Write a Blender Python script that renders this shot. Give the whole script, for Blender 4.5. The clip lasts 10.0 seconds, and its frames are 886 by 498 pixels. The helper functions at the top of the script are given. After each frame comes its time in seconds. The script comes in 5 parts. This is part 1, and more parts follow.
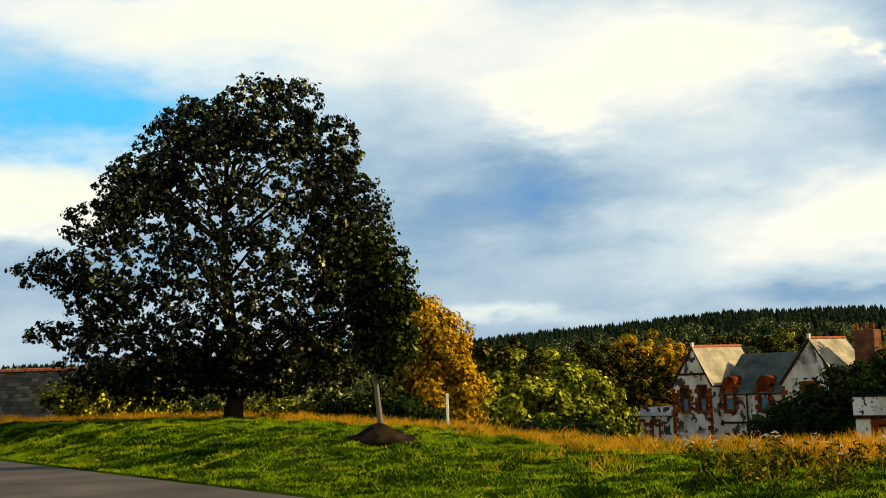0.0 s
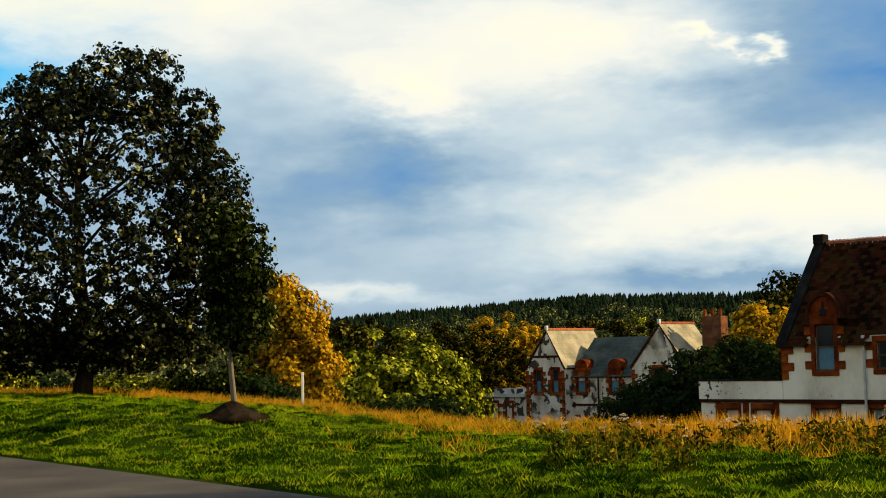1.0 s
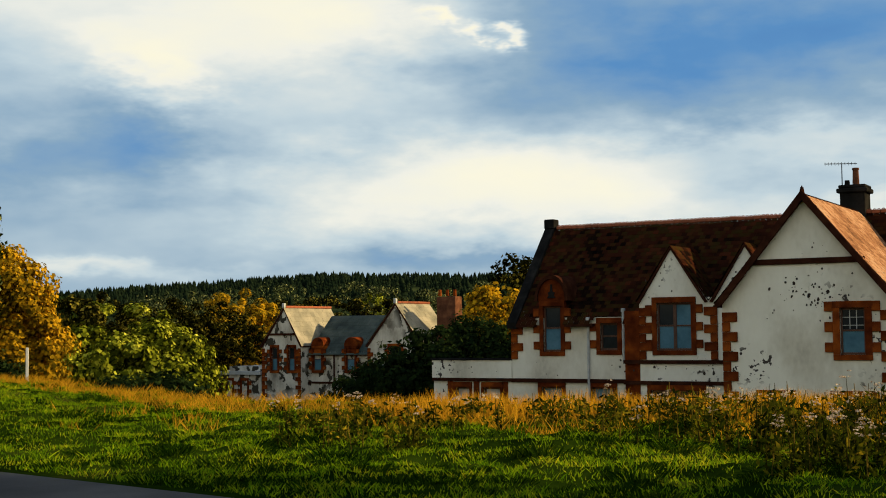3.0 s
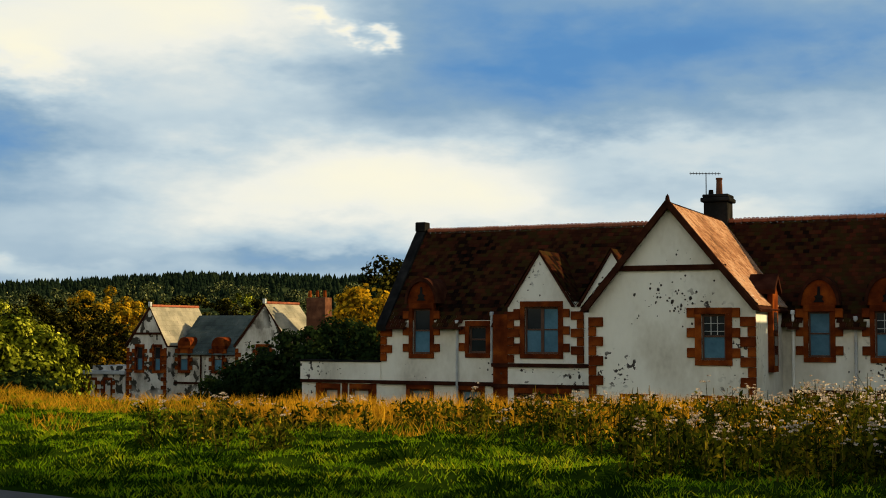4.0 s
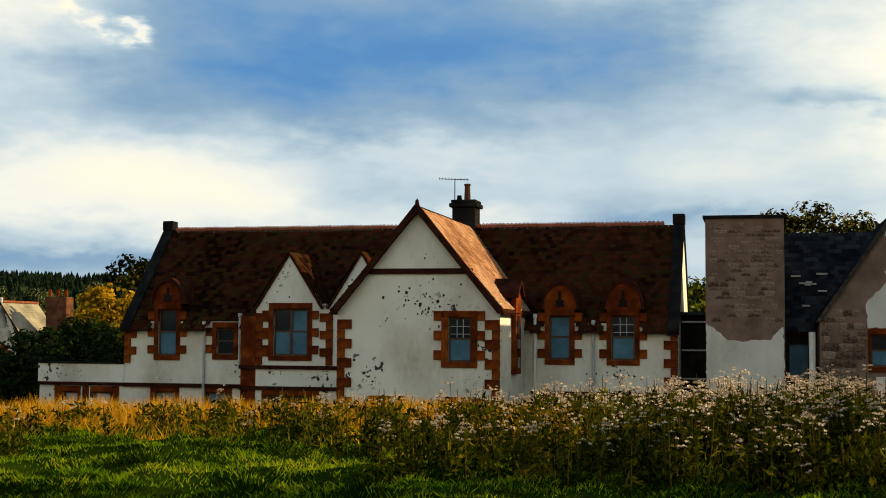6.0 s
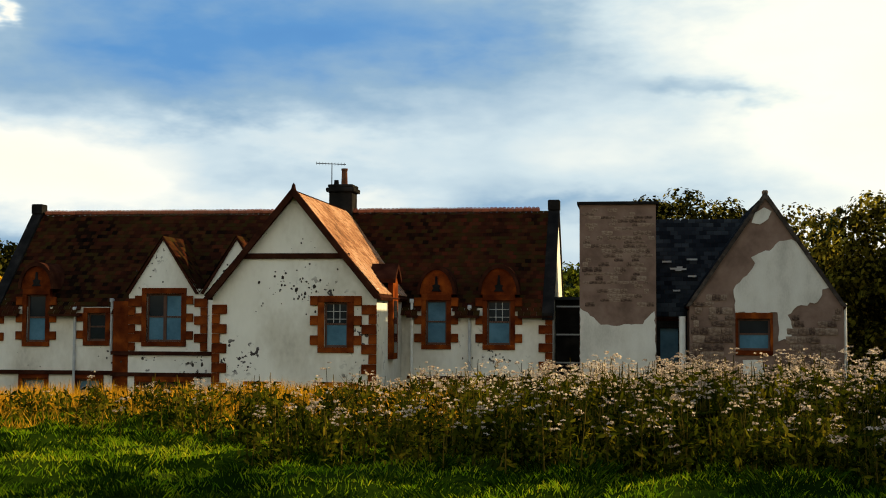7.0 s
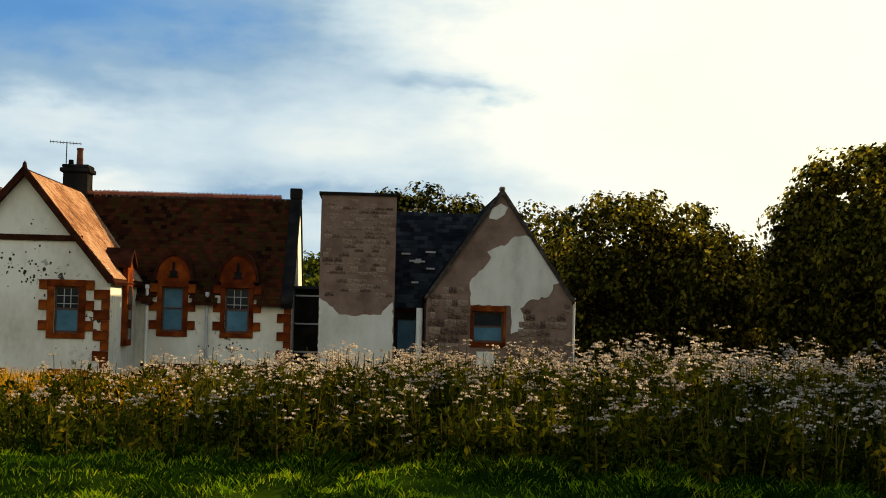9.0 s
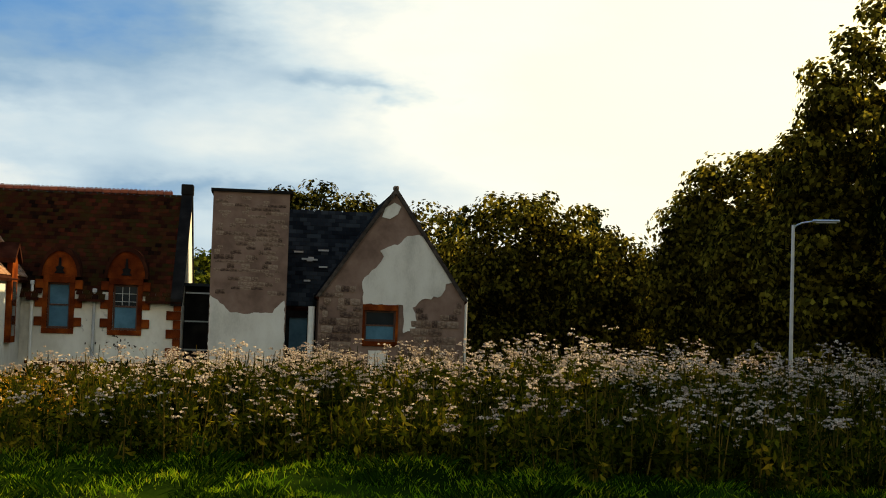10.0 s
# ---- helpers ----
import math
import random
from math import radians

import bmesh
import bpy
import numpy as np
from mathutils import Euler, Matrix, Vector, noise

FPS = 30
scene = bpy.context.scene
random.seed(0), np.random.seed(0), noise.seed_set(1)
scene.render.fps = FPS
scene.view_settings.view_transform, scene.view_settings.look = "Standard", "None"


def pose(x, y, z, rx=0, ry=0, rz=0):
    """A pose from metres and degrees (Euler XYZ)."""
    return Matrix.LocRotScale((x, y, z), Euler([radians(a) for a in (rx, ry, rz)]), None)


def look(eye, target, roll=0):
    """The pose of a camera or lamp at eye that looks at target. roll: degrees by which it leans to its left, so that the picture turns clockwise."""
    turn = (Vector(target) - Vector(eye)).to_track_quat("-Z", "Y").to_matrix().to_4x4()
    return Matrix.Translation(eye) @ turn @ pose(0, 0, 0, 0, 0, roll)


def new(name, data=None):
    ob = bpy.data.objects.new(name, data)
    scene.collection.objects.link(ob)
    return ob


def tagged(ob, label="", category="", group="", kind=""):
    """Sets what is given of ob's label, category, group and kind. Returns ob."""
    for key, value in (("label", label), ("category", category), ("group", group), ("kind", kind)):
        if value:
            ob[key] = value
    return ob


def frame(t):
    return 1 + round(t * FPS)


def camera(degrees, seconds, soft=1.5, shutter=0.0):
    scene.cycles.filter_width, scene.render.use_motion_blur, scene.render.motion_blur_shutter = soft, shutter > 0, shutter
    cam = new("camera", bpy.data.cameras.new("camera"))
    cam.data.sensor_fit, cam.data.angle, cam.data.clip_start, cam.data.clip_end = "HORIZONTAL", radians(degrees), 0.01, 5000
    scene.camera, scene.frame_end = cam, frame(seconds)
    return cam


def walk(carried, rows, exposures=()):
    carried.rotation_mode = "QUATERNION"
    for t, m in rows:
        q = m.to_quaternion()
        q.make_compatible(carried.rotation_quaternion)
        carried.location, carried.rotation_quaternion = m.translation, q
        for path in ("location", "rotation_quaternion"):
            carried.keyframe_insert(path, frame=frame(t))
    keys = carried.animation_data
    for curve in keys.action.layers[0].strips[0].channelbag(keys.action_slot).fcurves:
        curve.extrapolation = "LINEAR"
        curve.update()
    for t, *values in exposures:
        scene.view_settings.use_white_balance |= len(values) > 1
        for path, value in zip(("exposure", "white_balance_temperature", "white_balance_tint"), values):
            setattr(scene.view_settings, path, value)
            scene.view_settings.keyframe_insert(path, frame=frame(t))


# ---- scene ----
cam = camera(36.9, 10.0, soft=1.0)
ARM, EYE = 0.14, 1.6
# seconds, yaw, pitch, lean to the right
ROWS = [
    (0.0, -0.00, 5.68, 2.18),
    (0.5, -2.82, 5.05, 1.70),
    (1.0, -6.05, 4.63, 1.31),
    (1.5, -9.32, 4.58, 1.02),
    (2.0, -12.12, 4.24, 0.73),
    (2.5, -14.57, 3.72, 0.60),
    (4.0, -22.82, 3.55, -0.07),
    (4.5, -25.17, 3.70, -0.97),
    (5.0, -27.36, 3.93, -0.75),
    (5.5, -30.43, 3.93, -0.61),
    (7.0, -38.85, 3.06, -0.25),
    (7.5, -41.23, 3.00, -0.75),
    (8.0, -44.33, 2.90, -1.12),
    (8.5, -47.09, 2.82, -1.17),
    (9.0, -49.98, 2.76, -1.37),
    (9.5, -52.42, 2.75, -1.75),
    (10.0, -54.58, 2.85, -1.84),
]


def stand(yaw, pitch, lean):
    """A pan on the spot: the eye swings on a short arm round the feet."""
    a = radians(yaw)
    return pose(-ARM * math.sin(a), ARM * math.cos(a) - ARM, EYE, 90 + pitch, 0, yaw) @ pose(0, 0, 0, 0, 0, -lean)


walk(cam, [(t, stand(yaw, pitch, lean)) for t, yaw, pitch, lean in ROWS],
     exposures=[(0, 0.05), (2.5, -0.12), (5.5, -0.10), (7.0, 0.10), (8.0, 0.12), (10.0, 0.04)])

# ---- light ----
SUN_AZ, SUN_EL = 96.0, 25.0
sun_data = bpy.data.lights.new("sun", "SUN")
sun_data.energy, sun_data.angle, sun_data.color = 8.5, radians(0.6), (1.0, 0.78, 0.42)
sun = new("sun", sun_data)
sun.matrix_world = look((300 * math.sin(radians(SUN_AZ)), 300 * math.cos(radians(SUN_AZ)), 300 * math.tan(radians(SUN_EL))), (0, 0, 0))

world = bpy.data.worlds.new("sky")
scene.world = world
world.use_nodes = True
WT = world.node_tree
WT.nodes.clear()


def wnode(kind):
    return WT.nodes.new(kind)


def wset(socket, v):
    if isinstance(v, bpy.types.NodeSocket):
        WT.links.new(v, socket)
    else:
        socket.default_value = v


def wmath(op, a, b=0.0, clamp=False):
    n = wnode("ShaderNodeMath")
    n.operation, n.use_clamp = op, clamp
    wset(n.inputs[0], a)
    wset(n.inputs[1], b)
    return n.outputs[0]


coord = wnode("ShaderNodeTexCoord").outputs["Generated"]
split = wnode("ShaderNodeSeparateXYZ")
WT.links.new(coord, split.inputs[0])
AZ = wmath("MULTIPLY", wmath("ARCTAN2", split.outputs[0], split.outputs[1]), 57.29578)
EL = wmath("MULTIPLY", wmath("ARCSINE", split.outputs[2]), 57.29578)
flat = wnode("ShaderNodeCombineXYZ")
wset(flat.inputs[0], wmath("MULTIPLY", AZ, 0.085))
wset(flat.inputs[1], wmath("MULTIPLY", EL, 0.21))


def wnoise(scale, detail, rough, shift):
    n = wnode("ShaderNodeTexNoise")
    m = wnode("ShaderNodeVectorMath")
    m.operation = "ADD"
    WT.links.new(flat.outputs[0], m.inputs[0])
    m.inputs[1].default_value = (shift, shift * 0.7, shift * 1.3)
    WT.links.new(m.outputs[0], n.inputs["Vector"])
    n.inputs["Scale"].default_value, n.inputs["Detail"].default_value, n.inputs["Roughness"].default_value = scale, detail, rough
    return n.outputs["Fac"]


def bank(az, el, saz, sel, amount):
    """One bank of cloud or one opening, by its bearing and height in degrees."""
    a = wmath("POWER", wmath("DIVIDE", wmath("ABSOLUTE", wmath("SUBTRACT", AZ_W, az)), saz), 2.0)
    e = wmath("POWER", wmath("DIVIDE", wmath("ABSOLUTE", wmath("SUBTRACT", EL_W, el)), sel), 2.0)
    return wmath("MULTIPLY", wmath("EXPONENT", wmath("MULTIPLY", wmath("ADD", a, e), -1.0)), amount)


# the banks' rims are torn by noise
AZ_W = wmath("ADD", AZ, wmath("MULTIPLY", wmath("SUBTRACT", wnoise(1.6, 5, 0.6, 3.0), 0.5), 14.0))
EL_W = wmath("ADD", EL, wmath("MULTIPLY", wmath("SUBTRACT", wnoise(1.6, 5, 0.6, 9.0), 0.5), 5.0))
BANKS = [
    (9, 13.2, 7.0, 3.2, 0.43), (5, 10.5, 2.2, 1.4, 0.30), (18, 6.0, 9.0, 2.0, 0.40), (-18.0, 8.7, 5.5, 1.5, 0.75),
    (-12, 15.6, 9, 1.8, 0.30), (2, 7.4, 4.5, 1.8, -0.17), (-17, 5.2, 5, 1.2, -0.06), (29, 11.5, 9.0, 2.6, -0.20), (39, 13, 8, 2.6, -0.19),
    (32, 7.4, 9, 0.9, 0.14), (34, 5.3, 4, 0.5, 0.16), (72, 11, 20, 11, 0.75), (16.6, 13.2, 0.9, 0.25, 0.3), (18.6, 12.7, 0.9, 0.25, 0.4), (20.8, 12.3, 0.9, 0.22, 0.4), (16, 2.9, 9, 0.5, -0.10), (1, 2.6, 6, 0.5, 0.22),
    (51, 9.6, 3.0, 0.6, -0.22), (-5, 14.5, 7, 3.0, 0.30), (43.5, 5.2, 5, 0.6, -0.12), (25, 4.6, 6, 1.3, 0.13), (41, 4.6, 4, 0.5, -0.14),
]
field = wmath("ADD", 0.45, wmath("MULTIPLY", wmath("SUBTRACT", wnoise(1.1, 4, 0.5, 0.0), 0.5), 0.55))
# away from the view the broken cloud is lit from the front by the low sun, and paler
# unseen sky, raised to fill the shaded front walls with light
field = wmath("ADD", field, wmath("MULTIPLY", wmath("SMOOTH_MIN", wmath("MULTIPLY", wmath("MAXIMUM", wmath("SUBTRACT", wmath("ABSOLUTE", wmath("SUBTRACT", AZ, 25.0)), 60.0), 0.0), 0.02), 1.0), 0.50))
# unseen heavy cloud deck overhead, added to dim light from above; horizon stays brighter
deck = wnode("ShaderNodeMapRange")
deck.interpolation_type = "SMOOTHSTEP"
wset(deck.inputs[0], EL)
deck.inputs[1].default_value, deck.inputs[2].default_value = 19.0, 40.0
field = wmath("SUBTRACT", field, wmath("MULTIPLY", deck.outputs[0], 0.62))
for row in BANKS:
    field = wmath("ADD", field, bank(*row))
ramp = wnode("ShaderNodeValToRGB")
wset(ramp.inputs[0], wmath("MINIMUM", wmath("MAXIMUM", field, 0.0), 1.0))
stops = [(0.0, (0.06, 0.20, 0.50)), (0.22, (0.10, 0.28, 0.57)), (0.38, (0.27, 0.42, 0.57)), (0.55, (0.57, 0.69, 0.75)), (0.75, (0.93, 0.93, 0.84)), (0.95, (1.05, 1.0, 0.78))]
while len(ramp.color_ramp.elements) < len(stops):
    ramp.color_ramp.elements.new(0.5)
for el_, (p, c) in zip(ramp.color_ramp.elements, stops):
    el_.position, el_.color = p, (*c, 1)
nishita = wnode("ShaderNodeTexSky")
nishita.sky_type, nishita.sun_disc, nishita.sun_elevation, nishita.sun_rotation = "NISHITA", False, radians(SUN_EL), radians(SUN_AZ)
blue = wnode("ShaderNodeMix")
blue.data_type, blue.blend_type = "RGBA", "ADD"
blue.inputs[0].default_value = 0.004
WT.links.new(ramp.outputs[0], blue.inputs[6])
WT.links.new(nishita.outputs[0], blue.inputs[7])
# the cloud glows round the hidden sun
# a clear opening in the cloud
clear = wnode("ShaderNodeMix")
clear.data_type = "RGBA"
wset(clear.inputs[0], wmath("MULTIPLY", bank(-15.6, 11.9, 6.4, 2.3, 1.15), 1.0, True))
WT.links.new(blue.outputs[2], clear.inputs[6])
clear.inputs[7].default_value = (0.10, 0.58, 0.98, 1)
glow = wnode("ShaderNodeMix")
glow.data_type, glow.blend_type = "RGBA", "ADD"
wset(glow.inputs[0], bank(97, 22, 25, 17, 1.0))
WT.links.new(clear.outputs[2], glow.inputs[6])
glow.inputs[7].default_value = (2.8, 2.2, 0.25, 1)
back = wnode("ShaderNodeBackground")
WT.links.new(glow.outputs[2], back.inputs["Color"])
back.inputs["Strength"].default_value = 1.0
WT.links.new(back.outputs[0], wnode("ShaderNodeOutputWorld").inputs[0])

# ---- materials ----
def material(name, colours, scale=3.0, rough=0.85, bump=0.3, fine=40.0, metal=0.0, island=False, translucent=0.0, spec=0.0, stretch=(1, 1, 1), per_object=0.0, detail=6, island_amount=0.7):
    """Noise at two scales over a ramp of colours, with relief. island: every leaf, blade or slate takes its own tone."""
    m = bpy.data.materials.new(name)
    m.use_nodes = True
    t = m.node_tree
    b = t.nodes["Principled BSDF"]
    tc = t.nodes.new("ShaderNodeTexCoord")
    mp = t.nodes.new("ShaderNodeMapping")
    mp.inputs["Scale"].default_value = stretch
    t.links.new(tc.outputs["Object"], mp.inputs[0])
    n1 = t.nodes.new("ShaderNodeTexNoise")
    n1.inputs["Scale"].default_value, n1.inputs["Detail"].default_value = scale, detail
    n2 = t.nodes.new("ShaderNodeTexNoise")
    n2.inputs["Scale"].default_value, n2.inputs["Detail"].default_value = fine, 4
    for n in (n1, n2):
        t.links.new(mp.outputs[0], n.inputs["Vector"])
    mix = t.nodes.new("ShaderNodeMath")
    mix.operation = "MULTIPLY_ADD"
    t.links.new(n2.outputs["Fac"], mix.inputs[0])
    mix.inputs[1].default_value = 0.35
    add = t.nodes.new("ShaderNodeMath")
    add.operation = "MULTIPLY_ADD"
    t.links.new(n1.outputs["Fac"], add.inputs[0])
    add.inputs[1].default_value, add.inputs[2].default_value = 1.9, -0.62
    t.links.new(add.outputs[0], mix.inputs[2])
    fac = mix.outputs[0]
    if island or per_object:
        src = t.nodes.new("ShaderNodeNewGeometry").outputs["Random Per Island"] if island else t.nodes.new("ShaderNodeObjectInfo").outputs["Random"]
        k = t.nodes.new("ShaderNodeMath")
        k.operation = "MULTIPLY_ADD"
        t.links.new(src, k.inputs[0])
        k.inputs[1].default_value = island_amount if island else per_object
        s = t.nodes.new("ShaderNodeMath")
        s.operation = "MULTIPLY_ADD"
        t.links.new(fac, s.inputs[0])
        s.inputs[1].default_value, s.inputs[2].default_value = (1.2 - island_amount, -0.1) if island else (1.0, -per_object / 2)
        t.links.new(s.outputs[0], k.inputs[2])
        fac = k.outputs[0]
    r = t.nodes.new("ShaderNodeValToRGB")
    while len(r.color_ramp.elements) < len(colours):
        r.color_ramp.elements.new(0.5)
    for i, (e, c) in enumerate(zip(r.color_ramp.elements, colours)):
        e.position, e.color = i / max(1, len(colours) - 1), (*c, 1)
    t.links.new(fac, r.inputs[0])
    t.links.new(r.outputs[0], b.inputs["Base Color"])
    b.inputs["Roughness"].default_value, b.inputs["Metallic"].default_value, b.inputs["Specular IOR Level"].default_value = rough, metal, spec
    if bump:
        bp = t.nodes.new("ShaderNodeBump")
        bp.inputs["Strength"].default_value, bp.inputs["Distance"].default_value = bump, 0.03
        t.links.new(mix.outputs[0], bp.inputs["Height"])
        t.links.new(bp.outputs[0], b.inputs["Normal"])
    if translucent:
        tr = t.nodes.new("ShaderNodeBsdfTranslucent")
        t.links.new(r.outputs[0], tr.inputs["Color"])
        ms = t.nodes.new("ShaderNodeMixShader")
        ms.inputs[0].default_value = translucent
        t.links.new(b.outputs[0], ms.inputs[1])
        t.links.new(tr.outputs[0], ms.inputs[2])
        t.links.new(ms.outputs[0], t.nodes["Material Output"].inputs[0])
    return m


M = {}
# Near-black: the shade in hollows under the grass is in this colour.
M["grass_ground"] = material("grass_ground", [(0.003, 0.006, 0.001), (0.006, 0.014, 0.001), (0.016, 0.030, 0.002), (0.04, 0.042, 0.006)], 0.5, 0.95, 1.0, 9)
M["blade"] = material("grass_blade", [(0.010, 0.034, 0.001), (0.078, 0.170, 0.003), (0.225, 0.310, 0.007), (0.52, 0.43, 0.016)], 0.9, 0.7, 0, 5, island=True, translucent=0.35, island_amount=0.5)
# Dark tufts stand in for the shaded sides of the grass tussocks.
M["shade_blade"] = material("shade_grass_blade", [(0.002, 0.006, 0.001), (0.006, 0.020, 0.001), (0.018, 0.042, 0.002), (0.07, 0.10, 0.004)], 0.9, 0.7, 0, 5, island=True, translucent=0.2)
M["straw"] = material("dry_grass", [(0.08, 0.075, 0.006), (0.34, 0.18, 0.010), (0.60, 0.29, 0.014), (0.76, 0.42, 0.03)], 0.3, 0.8, 0, 4, island=True, translucent=0.6)
M["road"] = material("asphalt", [(0.030, 0.025, 0.021), (0.058, 0.049, 0.041), (0.095, 0.081, 0.069)], 0.6, 0.9, 0.5, 70, spec=0.15)
M["hill"] = material("forest_floor", [(0.008, 0.014, 0.008), (0.02, 0.03, 0.012), (0.05, 0.06, 0.02)], 0.02, 1.0, 0, 0.2)
M["harl"] = material("painted_harling", [(0.30, 0.27, 0.22), (0.58, 0.54, 0.45), (0.73, 0.70, 0.61), (0.79, 0.76, 0.67)], 0.55, 0.9, 0.35, 8, stretch=(1, 1, 0.55))


def flaking(m, spot_scale, threshold, zone_scale, zone, colour):
    """Dark flakes in drifts where the paint has come away."""
    t = m.node_tree
    b = t.nodes["Principled BSDF"]
    tc = t.nodes.new("ShaderNodeTexCoord")
    fac = None
    for scale, lo, soft in ((spot_scale, threshold, 0.02), (zone_scale, zone, 0.08)):
        n = t.nodes.new("ShaderNodeTexNoise")
        n.inputs["Scale"].default_value, n.inputs["Detail"].default_value = scale, 3
        t.links.new(tc.outputs["Object"], n.inputs["Vector"])
        r = t.nodes.new("ShaderNodeMapRange")
        r.inputs[1].default_value, r.inputs[2].default_value = lo, lo + soft
        t.links.new(n.outputs["Fac"], r.inputs[0])
        if fac is None:
            fac = r.outputs[0]
        else:
            k = t.nodes.new("ShaderNodeMath")
            k.operation = "MULTIPLY"
            t.links.new(fac, k.inputs[0])
            t.links.new(r.outputs[0], k.inputs[1])
            fac = k.outputs[0]
    mix = t.nodes.new("ShaderNodeMix")
    mix.data_type = "RGBA"
    t.links.new(fac, mix.inputs[0])
    t.links.new(b.inputs["Base Color"].links[0].from_socket, mix.inputs[6])
    mix.inputs[7].default_value = (*colour, 1)
    t.links.new(mix.outputs[2], b.inputs["Base Color"])


M["old_harl"] = material("weathered_harling", [(0.10, 0.085, 0.07), (0.40, 0.36, 0.30), (0.62, 0.58, 0.51), (0.70, 0.67, 0.59)], 0.9, 0.9, 0.35, 12, stretch=(1, 1, 0.4))
flaking(M["old_harl"], 1.6, 0.52, 0.25, 0.40, (0.05, 0.045, 0.035))
flaking(M["harl"], 6.0, 0.60, 0.42, 0.55, (0.06, 0.05, 0.045))
M["plaster"] = material("old_white_render", [(0.36, 0.34, 0.29), (0.60, 0.57, 0.50), (0.70, 0.68, 0.61)], 1.2, 0.9, 0.3, 22, stretch=(1, 1, 0.5))
M["sandstone"] = material("red_sandstone", [(0.036, 0.007, 0.003), (0.12, 0.025, 0.006), (0.28, 0.066, 0.010)], 2.0, 0.9, 0.5, 30, per_object=0.45)
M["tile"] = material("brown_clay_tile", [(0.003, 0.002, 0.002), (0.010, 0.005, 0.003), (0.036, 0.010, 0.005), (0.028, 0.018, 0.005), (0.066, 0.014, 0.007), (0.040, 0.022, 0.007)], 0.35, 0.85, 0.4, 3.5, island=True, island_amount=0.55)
# Lit copy of brown_clay_tile: the wing's sunny slope has sunlight in its colour.
M["lit_tile"] = material("sunlit_clay_tile", [(0.06, 0.032, 0.02), (0.24, 0.11, 0.055), (0.40, 0.22, 0.125), (0.27, 0.21, 0.16)], 0.5, 0.8, 0.4, 9, island=True, island_amount=0.35)
M["ridge_tile"] = material("red_ridge_tile", [(0.15, 0.05, 0.03), (0.33, 0.10, 0.05)], 4, 0.8, 0.3, 30, per_object=0.5)
# Sunlight on the far gables' right slopes is put into this pale colour.
M["pale_slate"] = material("sunlit_slate", [(0.13, 0.12, 0.09), (0.25, 0.22, 0.16), (0.36, 0.31, 0.23)], 0.8, 0.7, 0.3, 15, island=True, island_amount=0.25)
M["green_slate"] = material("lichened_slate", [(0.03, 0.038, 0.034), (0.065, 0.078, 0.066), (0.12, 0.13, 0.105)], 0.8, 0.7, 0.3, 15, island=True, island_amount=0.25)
M["slate"] = material("grey_slate", [(0.006, 0.007, 0.008), (0.016, 0.018, 0.020), (0.04, 0.044, 0.044)], 0.8, 0.6, 0.3, 15, island=True)
M["board"] = material("dark_timber", [(0.015, 0.006, 0.004), (0.035, 0.012, 0.007), (0.06, 0.022, 0.012)], 3, 0.7, 0.3, 30)
M["rubble"] = material("brown_rubble", [(0.10, 0.065, 0.05), (0.19, 0.125, 0.095), (0.26, 0.18, 0.14)], 1.2, 0.95, 0.8, 7)
M["stone"] = material("rubble_stone", [(0.06, 0.038, 0.030), (0.17, 0.115, 0.082), (0.29, 0.215, 0.16)], 3.0, 0.95, 0.6, 25, per_object=0.75)
M["black"] = material("sooty_stone", [(0.006, 0.006, 0.006), (0.014, 0.013, 0.012), (0.03, 0.026, 0.023)], 2, 0.9, 0.4, 20)
M["sash"] = material("sash_paint", [(0.06, 0.03, 0.02), (0.12, 0.06, 0.04)], 5, 0.6, 0.2, 40, spec=0.15)
M["glass"] = material("dark_glass", [(0.008, 0.011, 0.014), (0.02, 0.025, 0.03)], 1.5, 0.08, 0, 5, spec=0.2)
M["blind"] = material("blue_grey_blind", [(0.03, 0.09, 0.14), (0.06, 0.15, 0.21), (0.09, 0.20, 0.28)], 1.5, 0.3, 0.05, 12, spec=0.12)
M["lead"] = material("pale_lead", [(0.30, 0.31, 0.31), (0.5, 0.5, 0.48)], 3, 0.6, 0.2, 25, spec=0.15)
M["brick"] = material("old_red_brick", [(0.05, 0.022, 0.014), (0.11, 0.045, 0.025), (0.19, 0.08, 0.04)], 2.5, 0.9, 0.5, 18)
M["scar"] = material("bare_scar", [(0.020, 0.017, 0.015), (0.05, 0.04, 0.033), (0.10, 0.08, 0.065)], 6, 0.95, 0.6, 30)
M["white"] = material("white_paint", [(0.62, 0.60, 0.54), (0.80, 0.79, 0.74)], 3, 0.6, 0.1, 30, spec=0.15)
M["steel"] = material("galvanised_steel", [(0.45, 0.46, 0.46), (0.62, 0.62, 0.60)], 4, 0.45, 0.1, 40, metal=0.6, spec=0.15)
M["bark"] = material("bark", [(0.005, 0.004, 0.003), (0.012, 0.009, 0.006), (0.03, 0.023, 0.016)], 3, 0.95, 0.8, 25, stretch=(1, 1, 0.3))
M["soil"] = material("dark_soil", [(0.006, 0.005, 0.003), (0.014, 0.010, 0.007), (0.03, 0.022, 0.014)], 3, 0.95, 0.9, 20)
M["pale_bark"] = material("pale_bark", [(0.05, 0.04, 0.028), (0.12, 0.105, 0.08), (0.22, 0.195, 0.15)], 3, 0.9, 0.6, 25, stretch=(1, 1, 0.3))


def foliage(name, colours, translucent=0.35, scale=0.5, own=0.7):
    return material(name, colours, scale, 0.6, 0, 3, island=True, translucent=translucent, spec=0.0, island_amount=own)


